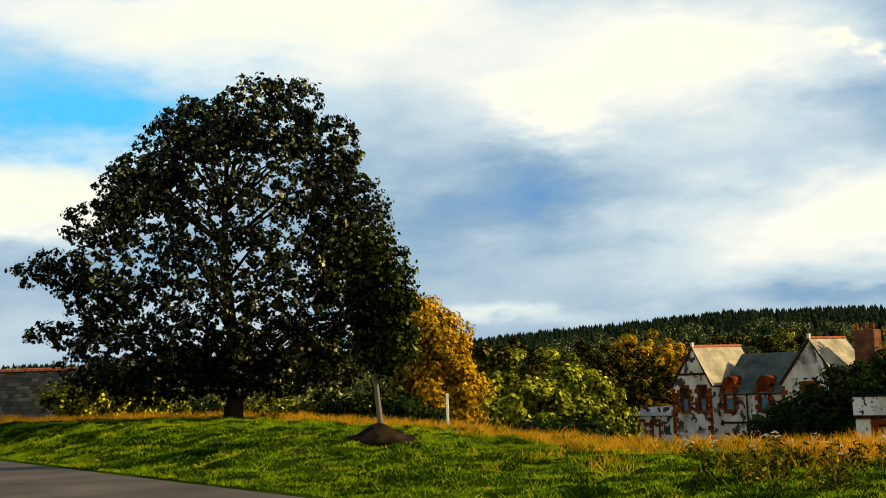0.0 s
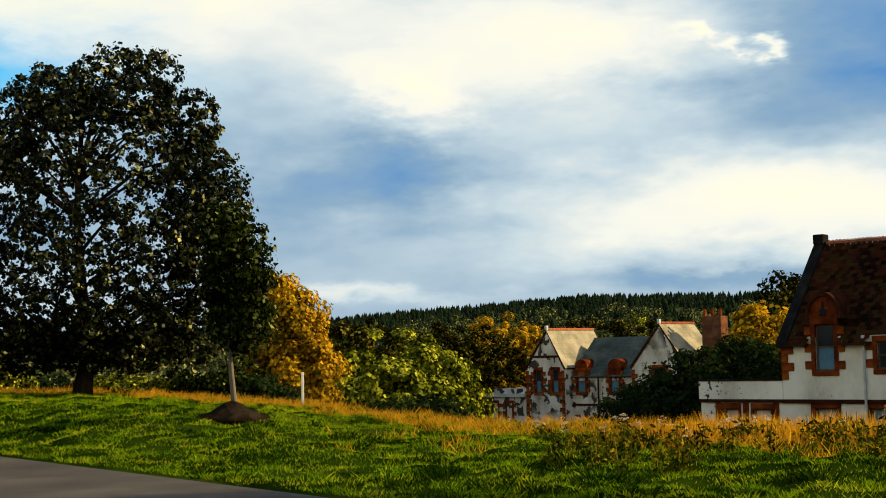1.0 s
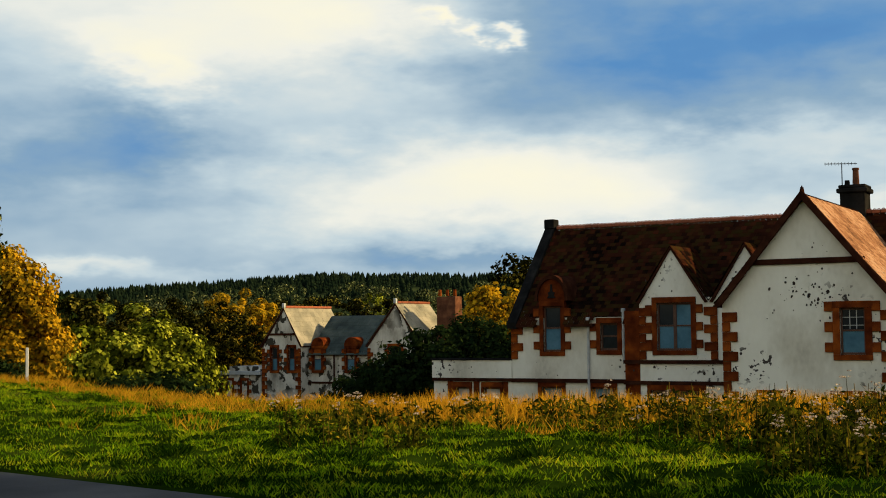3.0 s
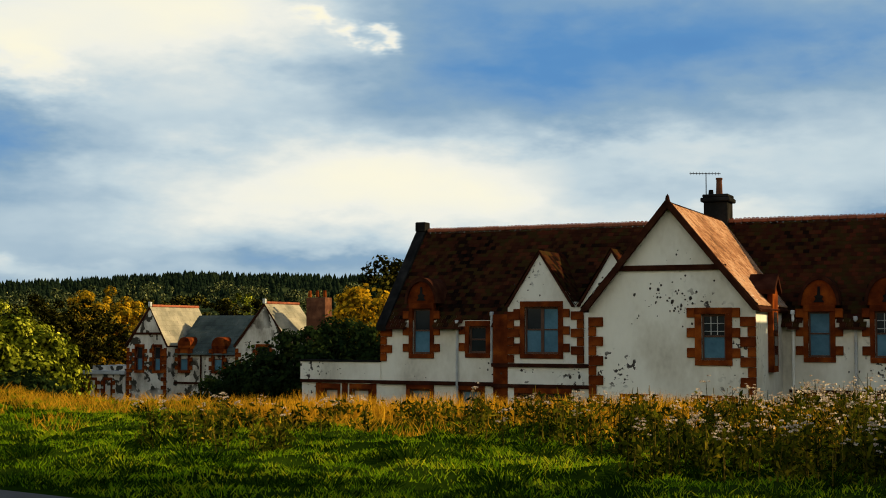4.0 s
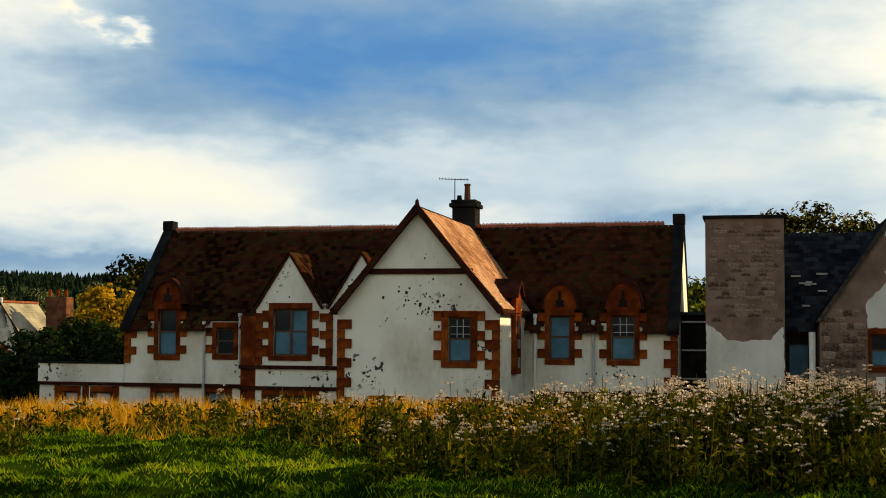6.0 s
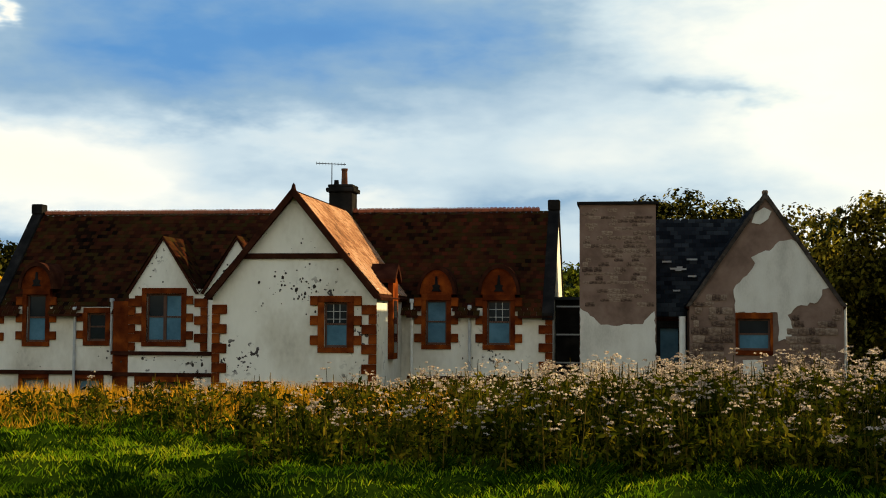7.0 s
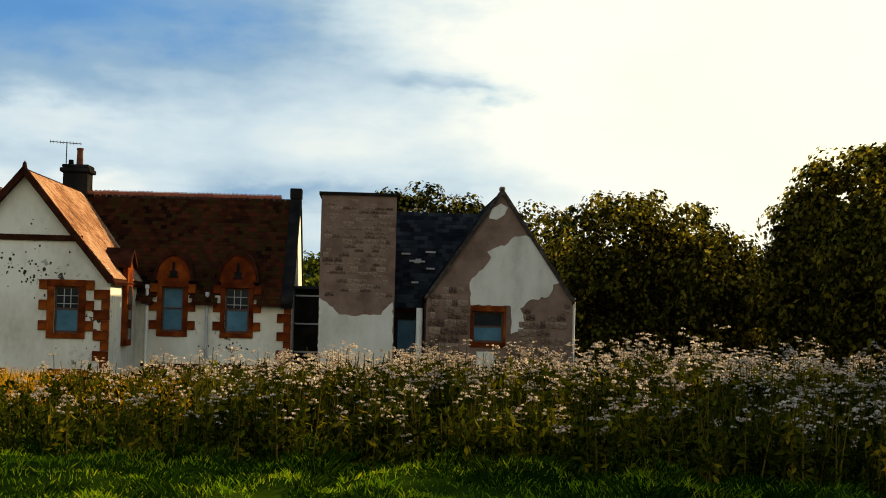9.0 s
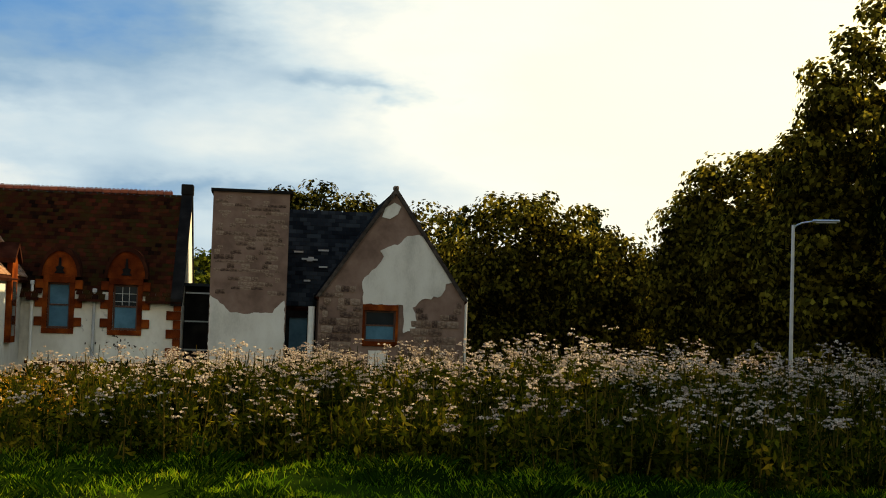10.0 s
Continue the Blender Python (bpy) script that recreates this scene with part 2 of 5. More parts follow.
# Near-black with rare pale leaves: sun glints and inner shade are in the ramp.
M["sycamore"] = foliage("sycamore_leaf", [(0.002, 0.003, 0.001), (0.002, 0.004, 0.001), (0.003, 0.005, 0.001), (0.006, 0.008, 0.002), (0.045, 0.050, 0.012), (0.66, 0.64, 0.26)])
M["sycamore"].node_tree.nodes["Principled BSDF"].inputs["Roughness"].default_value = 0.33
M["sycamore"].node_tree.nodes["Principled BSDF"].inputs["Specular IOR Level"].default_value = 0.07
# Lit flecks and dark inside of the young crown are put into these colours.
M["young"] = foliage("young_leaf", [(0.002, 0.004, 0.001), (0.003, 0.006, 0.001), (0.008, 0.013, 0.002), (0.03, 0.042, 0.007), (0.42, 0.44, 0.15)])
M["golden"] = foliage("golden_leaf", [(0.03, 0.026, 0.003), (0.13, 0.085, 0.006), (0.44, 0.25, 0.010), (0.72, 0.38, 0.016)], 0.35)
M["lime"] = foliage("yellow_green_leaf", [(0.004, 0.006, 0.001), (0.020, 0.027, 0.002), (0.15, 0.16, 0.009), (0.62, 0.58, 0.06)], 0.06, 0.5, 0.6)
M["dark_leaf"] = foliage("dark_leaf", [(0.005, 0.010, 0.004), (0.013, 0.024, 0.007), (0.03, 0.045, 0.01)], 0.2)
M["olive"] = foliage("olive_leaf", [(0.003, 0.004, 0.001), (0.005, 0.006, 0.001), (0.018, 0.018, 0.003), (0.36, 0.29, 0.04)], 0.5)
# Lit copy of olive_leaf: the golden sun on these crowns is in its colour.
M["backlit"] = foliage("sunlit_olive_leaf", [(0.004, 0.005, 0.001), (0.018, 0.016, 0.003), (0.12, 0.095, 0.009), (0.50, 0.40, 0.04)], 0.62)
M["conifer"] = foliage("conifer_needle", [(0.003, 0.006, 0.004), (0.007, 0.013, 0.007), (0.018, 0.026, 0.011)], 0.05)
M["hillwood"] = foliage("hill_wood_leaf", [(0.006, 0.010, 0.004), (0.016, 0.024, 0.008), (0.10, 0.115, 0.04), (0.32, 0.30, 0.12)], 0.1)
M["weed"] = foliage("weed_leaf", [(0.002, 0.003, 0.001), (0.006, 0.010, 0.001), (0.026, 0.034, 0.002), (0.11, 0.105, 0.006), (0.40, 0.26, 0.016)], 0.3, 1.7, 0.45)
M["seed"] = foliage("pale_seed_head", [(0.14, 0.10, 0.07), (0.52, 0.40, 0.29), (0.88, 0.76, 0.60)], 0.5)
M["weed_stem"] = foliage("weed_stem", [(0.012, 0.012, 0.002), (0.06, 0.05, 0.008), (0.20, 0.13, 0.02)], 0.1)


# ---- builders ----
OFF = {}


def polar(az, d, z=0.0):
    return Vector((d * math.sin(radians(az)), d * math.cos(radians(az)), z))


def smooth(a, b, x):
    k = min(1.0, max(0.0, (x - a) / (b - a)))
    return k * k * (3 - 2 * k)


def thing(name, origin, label, category, group="", turn=0.0, frame_m=None):
    """An Empty at a thing's base. Its parts are given in the coordinates of frame_m (or the world) and hang under it."""
    ob = new(name)
    ob.empty_display_size = 0.3
    base = frame_m if frame_m is not None else Matrix.Identity(4)
    ob.matrix_world = base @ Matrix.Translation(origin) @ pose(0, 0, 0, 0, 0, turn)
    OFF[ob] = Vector(origin)
    return tagged(ob, label, category, group)


def part(name, bm, mat, parent, label="", shift=True):
    me = bpy.data.meshes.new(name)
    if shift and parent is not None:
        bm.transform(Matrix.Translation(-OFF[parent]))
    bm.to_mesh(me)
    bm.free()
    me.materials.append(M[mat])
    ob = new(name, me)
    if parent is not None:
        ob.parent = parent
        OFF[ob] = OFF[parent]
    return tagged(ob, label)


def shared(name, mesh, parent, at, label=""):
    """A piece that shares its mesh with its like."""
    ob = new(name, mesh)
    ob.parent = parent
    ob.matrix_basis = Matrix.Translation(-OFF[parent]) @ at
    OFF[ob] = OFF[parent]
    return ob


def box(bm, x0, x1, y0, y1, z0, z1, bevel=0.0):
    v = [bm.verts.new((x, y, z)) for x in (x0, x1) for y in (y0, y1) for z in (z0, z1)]
    fs = [bm.faces.new([v[i] for i in q]) for q in ((0, 1, 3, 2), (4, 6, 7, 5), (0, 4, 5, 1), (2, 3, 7, 6), (0, 2, 6, 4), (1, 5, 7, 3))]
    if bevel:
        es = {e for f in fs for e in f.edges}
        bmesh.ops.bevel(bm, geom=list(es), offset=bevel, segments=1, affect="EDGES")
    return bm


def boxed(*a, **k):
    return box(bmesh.new(), *a, **k)


def prism(bm, outline, axis, a, b):
    """Pushes an outline in two coordinates along an axis (x, y or z) from a to b."""
    def put(p, q):
        return {"x": (q, p[0], p[1]), "y": (p[0], q, p[1]), "z": (p[0], p[1], q)}[axis]
    lo = [bm.verts.new(put(p, a)) for p in outline]
    hi = [bm.verts.new(put(p, b)) for p in outline]
    n = len(outline)
    bm.faces.new(lo)
    bm.faces.new(hi[::-1])
    for i in range(n):
        bm.faces.new((lo[i], hi[i], hi[(i + 1) % n], lo[(i + 1) % n]))
    bmesh.ops.recalc_face_normals(bm, faces=bm.faces)
    return bm


def tube(bm, a, b, ra, rb, n=7):
    a, b = Vector(a), Vector(b)
    d = (b - a).normalized()
    s = d.orthogonal().normalized()
    t = d.cross(s)
    ring = lambda c, r: [bm.verts.new(c + r * (math.cos(2 * math.pi * i / n) * s + math.sin(2 * math.pi * i / n) * t)) for i in range(n)]
    p, q = ring(a, ra), ring(b, rb)
    for i in range(n):
        bm.faces.new((p[i], p[(i + 1) % n], q[(i + 1) % n], q[i]))
    bm.faces.new(p[::-1])
    bm.faces.new(q)
    return bm


def pipe(bm, pts, radii, n=7):
    """One bent tapering tube through the points."""
    rings = []
    for i, c in enumerate(pts):
        c = Vector(c)
        d = (Vector(pts[min(i + 1, len(pts) - 1)]) - Vector(pts[max(i - 1, 0)])).normalized()
        s = d.cross(Vector((0.3, 1, 0.1))).normalized()
        t = d.cross(s)
        rings.append([bm.verts.new(c + radii[i] * (math.cos(2 * math.pi * k / n) * s + math.sin(2 * math.pi * k / n) * t)) for k in range(n)])
    for p, q in zip(rings, rings[1:]):
        for k in range(n):
            bm.faces.new((p[k], p[(k + 1) % n], q[(k + 1) % n], q[k]))
    bm.faces.new(rings[0][::-1])
    bm.faces.new(rings[-1])
    return bm


def fused(bm):
    """Joins boxes that touch into one shell and drops the faces between them."""
    bmesh.ops.remove_doubles(bm, verts=bm.verts, dist=0.0005)
    seen = {}
    for f in bm.faces:
        seen.setdefault(frozenset(f.verts), []).append(f)
    bmesh.ops.delete(bm, geom=[f for fs in seen.values() if len(fs) > 1 for f in fs], context="FACES_ONLY")
    return bm


def panel(bm, u0, u1, z0, z1, y0, y1, holes):
    """A wall in the x-z plane from y0 to y1, with rectangular holes right through."""
    us = sorted({u0, u1, *(q for h in holes for q in h[:2] if u0 < q < u1)})
    zs = sorted({z0, z1, *(q for h in holes for q in h[2:] if z0 < q < z1)})
    for a, b in zip(us, us[1:]):
        for c, d in zip(zs, zs[1:]):
            if not any(h[0] < (a + b) / 2 < h[1] and h[2] < (c + d) / 2 < h[3] for h in holes):
                box(bm, a, b, y0, y1, c, d)
    return fused(bm)


def raw_mesh(name, verts, faces, mat, parent=None, label=""):
    """A mesh from numpy arrays: verts (n, 3), faces (m, k)."""
    me = bpy.data.meshes.new(name)
    m, k = faces.shape
    me.vertices.add(len(verts))
    me.vertices.foreach_set("co", np.asarray(verts, dtype=np.float32).ravel())
    me.loops.add(m * k)
    me.loops.foreach_set("vertex_index", faces.astype(np.int32).ravel())
    me.polygons.add(m)
    me.polygons.foreach_set("loop_start", np.arange(0, m * k, k, dtype=np.int32))
    me.update(calc_edges=True)
    me.validate()
    me.materials.append(M[mat])
    ob = new(name, me)
    if parent is not None:
        ob.parent = parent
        OFF[ob] = OFF[parent]
    return tagged(ob, label)


def kites(rng, c, size, up=0.3, width=0.55, out=None, stray=0.5):
    """Pointed leaves at the places c, each turned its own way and folded a little."""
    n = len(c)
    nor = rng.normal(size=(n, 3)) + (0, 0, up)
    if out is not None:
        nor = nor * stray + out
    nor /= np.linalg.norm(nor, axis=1)[:, None]
    t = np.cross(nor, rng.normal(size=(n, 3)))
    t /= np.linalg.norm(t, axis=1)[:, None] + 1e-9
    b = np.cross(nor, t)
    s = (size * rng.uniform(0.6, 1.3, n))[:, None]
    v = np.stack([c + t * s, c + b * s * width - nor * s * 0.15, c - t * s * 0.8, c - b * s * width - nor * s * 0.15], 1).reshape(-1, 3)
    return v, np.arange(4 * n).reshape(n, 4)


def clumps(rng, lobes, count, spread, each, shell=0.45, billow=0.0):
    """Leaf places: clumps strewn over the shells of the lobes (centre, radii), each a loose ball of leaves that face outwards. Returns leaves, clump centres and the way each leaf faces."""
    vol = np.array([l[3] * l[4] * l[5] for l in lobes]) ** 0.67
    pick = rng.choice(len(lobes), count, p=vol / vol.sum())
    d = rng.normal(size=(count, 3))
    d /= np.linalg.norm(d, axis=1)[:, None]
    L = np.array(lobes)[pick]
    cc = L[:, :3] + d * L[:, 3:] * (rng.uniform(0.05, 1.0, count) ** shell)[:, None]
    rad = spread * rng.uniform(0.5, 1.35, count)
    off = np.clip(rng.normal(size=(count, each, 3)), -1.9, 1.9) * (0.5, 0.5, 0.36)
    if billow:
        # leaves lie on the skin of each clump, which then shades itself
        skin = off / (np.linalg.norm(off, axis=2)[:, :, None] + 1e-6) * rng.uniform(0.72, 1.0, (count, each, 1)) * (1, 1, 0.8)
        off = off * (1 - billow) + skin * billow
    face = off / (np.linalg.norm(off, axis=2)[:, :, None] + 1e-6) * 0.8 + d[:, None] * 0.5
    return (cc[:, None] + off * rad[:, None, None]).reshape(-1, 3), cc, face.reshape(-1, 3)


TREES = [0]


def tree(name, az, d, z, lobes, count, each, spread, leaf, mat, trunk_r, label, category="tree", bark="bark", trunk_h=None, group="", limbs=14, lean=0.0, up=0.3, shell=0.36, billow=0.0):
    """A tree seen along its bearing: lobes are (right, away, up, radii) from its foot."""
    TREES[0] += 1
    rng = np.random.default_rng(100 + TREES[0])
    foot = polar(az, d, z)
    root = thing(name, foot, label, category, group, turn=-az)
    top = trunk_h or max(l[2] for l in lobes) * 0.8
    lv, cc, face = clumps(rng, lobes, count, spread, each, shell, billow)
    high = lv[:, 2] > 0.15
    v, f = kites(rng, lv[high], leaf, up, 0.7, out=face[high], stray=0.5 - 0.38 * billow)
    raw_mesh("crown", v, f, mat, root)
    bm = bmesh.new()
    pts = [Vector((lean * k * top + 0.06 * math.sin(5 * k + TREES[0]) * top * 0.3, 0.04 * math.cos(4 * k) * top * 0.3, k * top - 0.1)) for k in np.linspace(0, 1, 8)]
    pts[0].x, pts[0].y = 0, 0
    pipe(bm, pts, [trunk_r * (1.3 if i == 0 else 1.0 - 0.11 * i) for i in range(8)], 9)
    part("trunk", bm, bark, root, shift=False)
    for c in cc[:: max(1, len(cc) // max(1, limbs))][:limbs]:
        c = Vector(c)
        k = min(0.95, max(0.2, (c.z - 0.35 * math.hypot(c.x, c.y)) / top))
        a = pts[min(7, int(k * 7))]
        mid = a.lerp(c, 0.5) + Vector((0, 0, 0.12 * (c - a).length))
        part("limb", pipe(bmesh.new(), [a, mid, c], [trunk_r * 0.26, trunk_r * 0.14, trunk_r * 0.05], 5), bark, root, shift=False)
    return root


# ---- ground ----
BROW = [(-180, 55), (-40, 60), (-18, 52), (-9, 47), (0, 41), (3, 37), (7.3, 31), (16, 27), (30, 26), (75, 27), (110, 40), (180, 55)]
RISE = [(-180, 0), (-60, 0.4), (-18, 0.72), (-9, 0.62), (0, 0.22), (3, 0.02), (10, 0), (180, 0)]
SKYLINE = [(-180, 1.0), (-60, 1.2), (-25, 1.1), (-12, 0.9), (-4, 1.2), (0.7, 1.45), (4, 1.75), (8, 2.0), (12, 2.27), (19, 2.1), (30, 1.9), (60, 1.8), (110, 1.5), (180, 1.0)]


def along(table, a):
    return float(np.interp(a, [p[0] for p in table], [p[1] for p in table]))


def ground_z(x, y):
    r, az = math.hypot(x, y), math.degrees(math.atan2(x, y))
    b = along(BROW, az)
    e = min(38.0, 8.62 / max(0.12, math.cos(radians(az - 57.8))))
    near = along(RISE, az) * smooth(e + 1, e + 13, r) + (0.05 * noise.noise((x * 0.3, y * 0.3, 0)) + 0.11 * noise.noise((x * 0.9, y * 0.9, 2)) + 0.17 * noise.noise((x * 1.7, y * 1.7, 5))) * smooth(8.8, 11.5, x * 0.846 + y * 0.533) * (1 - smooth(60, 90, r))
    fall = -3.3 * smooth(b, b + 13, r) - 5.0 * smooth(75, 170, r)
    up = (along(SKYLINE, az) / 57.3 * 900 + 8) * smooth(230, 900, r) ** 1.1 * (1 + 0.05 * noise.noise((x * 0.004, y * 0.004, 3)))
    return near + fall + up


def polar_sheet(name, mat, az0, az1, naz, radii):
    azs = np.linspace(az0, az1, naz)
    v, f = [], []
    for r in radii:
        for a in azs:
            x, y = r * math.sin(radians(a)), r * math.cos(radians(a))
            v.append((x, y, ground_z(x, y)))
    for i in range(len(radii) - 1):
        for j in range(naz - 1):
            k = i * naz + j
            f.append((k, k + 1, k + naz + 1, k + naz))
    ob = raw_mesh(name, np.array(v), np.array(f), mat)
    ob.data.polygons.foreach_set("use_smooth", np.ones(len(f), dtype=bool))
    return ob


radii = [0.0, 3, 6] + list(np.arange(8, 36, 0.3)) + list(np.arange(36, 60, 0.8)) + list(np.geomspace(60, 3600, 60))
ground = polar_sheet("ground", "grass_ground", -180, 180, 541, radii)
tagged(ground, "rough uneven green field falling away to a wooded valley and hills", "ground", kind="structure")
ground.data.materials.append(M["hill"])
idx = np.zeros(len(ground.data.polygons), dtype=np.int32)
idx[(np.searchsorted(radii, 70.0) - 1) * 540:] = 1
ground.data.polygons.foreach_set("material_index", idx)

# the road crosses in front of the eye; its far edge runs along ROAD_DIR
ROAD_DIR = Vector((-0.533, 0.846, 0))
ROAD_NOR = Vector((0.846, 0.533, 0))
bm = bmesh.new()
cells = []
for i, s in enumerate(np.arange(-60, 90, 1.5)):
    row = []
    for w in (2.2, 4.5, 6.5, 8.3, 8.62):
        p = ROAD_NOR * (w + (0.10 * noise.noise((s * 0.5, 0, 5)) if w > 8.5 else 0)) + ROAD_DIR * s
        h = ground_z(p.x, p.y)
        row.append(bm.verts.new((p.x, p.y, h + (0.05 if w < 8.5 else -0.03))))
    cells.append(row)
for a, b in zip(cells, cells[1:]):
    for k in range(4):
        bm.faces.new((a[k], a[k + 1], b[k + 1], b[k]))
bmesh.ops.recalc_face_normals(bm, faces=bm.faces)
road = part("road", bm, "road", None)
tagged(road, "grey worn asphalt lane with a ragged grass edge", "road", kind="structure")

# ---- the white hospital block and its neighbours share one set of axes: x along the front, y away from the eye ----
SITE = pose(0, 0, 0, 0, 0, -47)
FLOOR = -3.35


def courses(bm, u0, u1, ya, za, yb, zb, step=0.19, t=0.03, flip=False, rng=None, slate=0.21, skip=()):
    """Lapped courses of tiles up a slope from (ya, za) to (yb, zb), running in x (or in y when flip), each tile with its own slight lift."""
    n = max(1, round(math.hypot(yb - ya, zb - za) / step))
    rng = rng or random.Random(5)
    m = max(1, round(abs(u1 - u0) / slate))
    for i in range(n):
        k0, k1 = i / n, min(1.0, (i + 1.25) / n)
        y0, z0, y1, z1 = ya + (yb - ya) * k0, za + (zb - za) * k0, ya + (yb - ya) * k1, za + (zb - za) * k1
        shift = (i % 2) * 0.5
        for j in range(m + 1):
            a = u0 + (u1 - u0) * max(0, (j - shift)) / m
            b = u0 + (u1 - u0) * min(m, (j + 1 - shift)) / m
            if abs(b - a) < 0.02 or any(s[0] < (a + b) / 2 < s[1] and z0 < s[2] for s in skip):
                continue
            lift = t + rng.uniform(-0.008, 0.012)
            g = 0.004 if b > a else -0.004
            q = [(a + g, y0, z0 + lift), (b - g, y0, z0 + lift), (b - g, y1, z1 + 0.006), (a + g, y1, z1 + 0.006), (a + g, y0, z0), (b - g, y0, z0)]
            v = [bm.verts.new((p[1], p[0], p[2]) if flip else p) for p in q]
            bm.faces.new(v[:4])
            bm.faces.new((v[4], v[5], v[1], v[0]))
    return bm


def quoin_mesh(w, h, d=0.10):
    bm = boxed(-w / 2, w / 2, -d / 2, d / 2, -h / 2, h / 2, bevel=0.012)
    me = bpy.data.meshes.new("quoin")
    bm.to_mesh(me)
    bm.free()
    me.materials.append(M["sandstone"])
    return me


QUOIN = {k: quoin_mesh(*k) for k in ((0.46, 0.29), (0.24, 0.29), (0.30, 0.20), (0.16, 0.20))}


def quoins(parent, u, v, z0, z1, side, step=0.30, long=0.46, short=0.24, h=0.29):
    """Alternating corner stones up an edge at u; side +1: they reach to greater x."""
    n = int((z1 - z0) / step)
    for i in range(n):
        w = long if i % 2 else short
        key = min(QUOIN, key=lambda k: abs(k[0] - w) + abs(k[1] - h))
        shared("quoin", QUOIN[key], parent, Matrix.Translation((u + side * key[0] / 2, v - 0.02, z0 + (i + 0.5) * step)))


def sash_window(parent, u0, u1, z0, z1, v, panes=("glass", "blind"), lights=1, surround=0.15, stones=True, arch=0.0, label="sash window in a red sandstone surround", mul=1):
    """A window at the wall face v: stone surround, timber frame, an upper and a lower pane for each light."""
    w = part("window", boxed(u0 - surround, u1 + surround, v - 0.06, v + 0.12, z0 - 0.16, z0, bevel=0.01), "sandstone", parent, label)
    part("jamb", boxed(u0 - surround, u0, v - 0.05, v + 0.18, z0 + 0.002, z1), "sandstone", w)
    part("jamb", boxed(u1, u1 + surround, v - 0.05, v + 0.18, z0 + 0.002, z1), "sandstone", w)
    part("lintel", boxed(u0 - surround, u1 + surround, v - 0.055, v + 0.18, z1 + 0.002, z1 + 0.2, bevel=0.01), "sandstone", w)
    if stones:
        n = int((z1 - z0) / 0.3)
        for i in range(0, n + 1, 2):
            zc = z0 + 0.08 + i * 0.3
            for e, s in ((u0 - surround, -1), (u1 + surround, 1)):
                shared("quoin", QUOIN[(0.24, 0.29)], parent, Matrix.Translation((e + s * 0.12, v - 0.015, zc + 0.14)))
    yb = v + 0.12
    step = (u1 - u0) / lights
    for i in range(lights):
        a, b = u0 + i * step, u0 + (i + 1) * step
        zm = z0 + (z1 - z0) * 0.52
        bm = bmesh.new()
        for q in ((a, a + 0.055, z0, z1), (b - 0.055, b, z0, z1), (a + 0.055, b - 0.055, z0, z0 + 0.07), (a + 0.055, b - 0.055, z1 - 0.06, z1), (a + 0.055, b - 0.055, zm - 0.025, zm + 0.025)):
            box(bm, q[0], q[1], yb - 0.03, yb + 0.04, q[2], q[3])
        part("sash_frame", bm, "sash", w)
        part("pane", boxed(a + 0.057, b - 0.057, yb + 0.012, yb + 0.02, zm + 0.027, z1 - 0.062), "blind" if i == 1 and panes[1] == "blind" else panes[0], w)
        part("pane", boxed(a + 0.057, b - 0.057, yb - 0.004, yb + 0.004, z0 + 0.072, zm - 0.027), panes[1], w, "pale blue-grey blinded lower pane" if panes[1] == "blind" else "")
    if arch:
        # round-headed stone gablet that breaks through the eaves
        r = (u1 - u0) / 2 + surround + 0.06
        c = (u0 + u1) / 2
        n = 14
        out = [(c - r, z1 + 0.2)] + [(c - r * math.cos(math.pi * i / n), z1 + 0.2 + arch * math.sin(math.pi * i / n)) for i in range(n + 1)] + [(c + r, z1 + 0.2)]
        out = [p for i, p in enumerate(out) if i == 0 or (Vector((*p, 0)) - Vector((*out[i - 1], 0))).length > 1e-4]
        part("pediment", prism(bmesh.new(), out, "y", v - 0.02, v + 0.30), "sandstone", w, "round red sandstone pediment")
        bm = bmesh.new()
        zc = z1 + 0.3
        prism(bm, [(c - 0.17, zc), (c + 0.17, zc), (c + 0.10, zc + 0.10), (c + 0.14, zc + 0.2), (c + 0.05, zc + 0.24), (c + 0.03, zc + arch * 0.62), (c - 0.03, zc + arch * 0.62), (c - 0.05, zc + 0.24), (c - 0.14, zc + 0.2), (c - 0.10, zc + 0.10)], "y", v - 0.06, v - 0.021)
        part("carving", bm, "black", w, "dark carved ornament")
        bm = bmesh.new()
        for i in range(n):
            a0, a1 = math.pi * i / n, math.pi * (i + 1) / n
            q = [(c - k * math.cos(a), z1 + 0.2 + k / r * arch * math.sin(a)) for a, k in ((a0, r), (a1, r), (a1, r + 0.10), (a0, r + 0.10))]
            prism(bm, q, "y", v - 0.10, v + 1.6)
        part("hood", fused(bm), "board", w, "dark leaded hood")
    return w


def gable(bm, u0, u1, z0, uc, za, y0, y1):
    return prism(bm, [(u0, z0), (u1, z0), (uc, za)], "y", y0, y1)


# ---- main block ----
V, UL, UR, EAVE, RIDGE_V, RIDGE = 44.0, -22.2, -2.55, 2.0, 47.3, 5.50
house = thing("hospital_block", (-12.4, 44.0, FLOOR), "derelict white harled block with red sandstone dressings, brown tiled roof", "building", frame_m=SITE)
WIN = [(-20.9, -20.2, 0.78, 2.42), (-18.66, -18.0, 0.82, 1.78), (-6.78, -6.08, 0.78, 2.25), (-4.72, -3.94, 0.78, 2.25)]
LOW = [(-24.6, -24.0, -2.5, -0.55), (-21.0, -20.2, -2.5, -0.5), (-19.0, -18.2, -2.5, -0.5), (-6.8, -5.6, -2.3, -0.5), (-4.9, -3.7, -2.3, -0.5)]
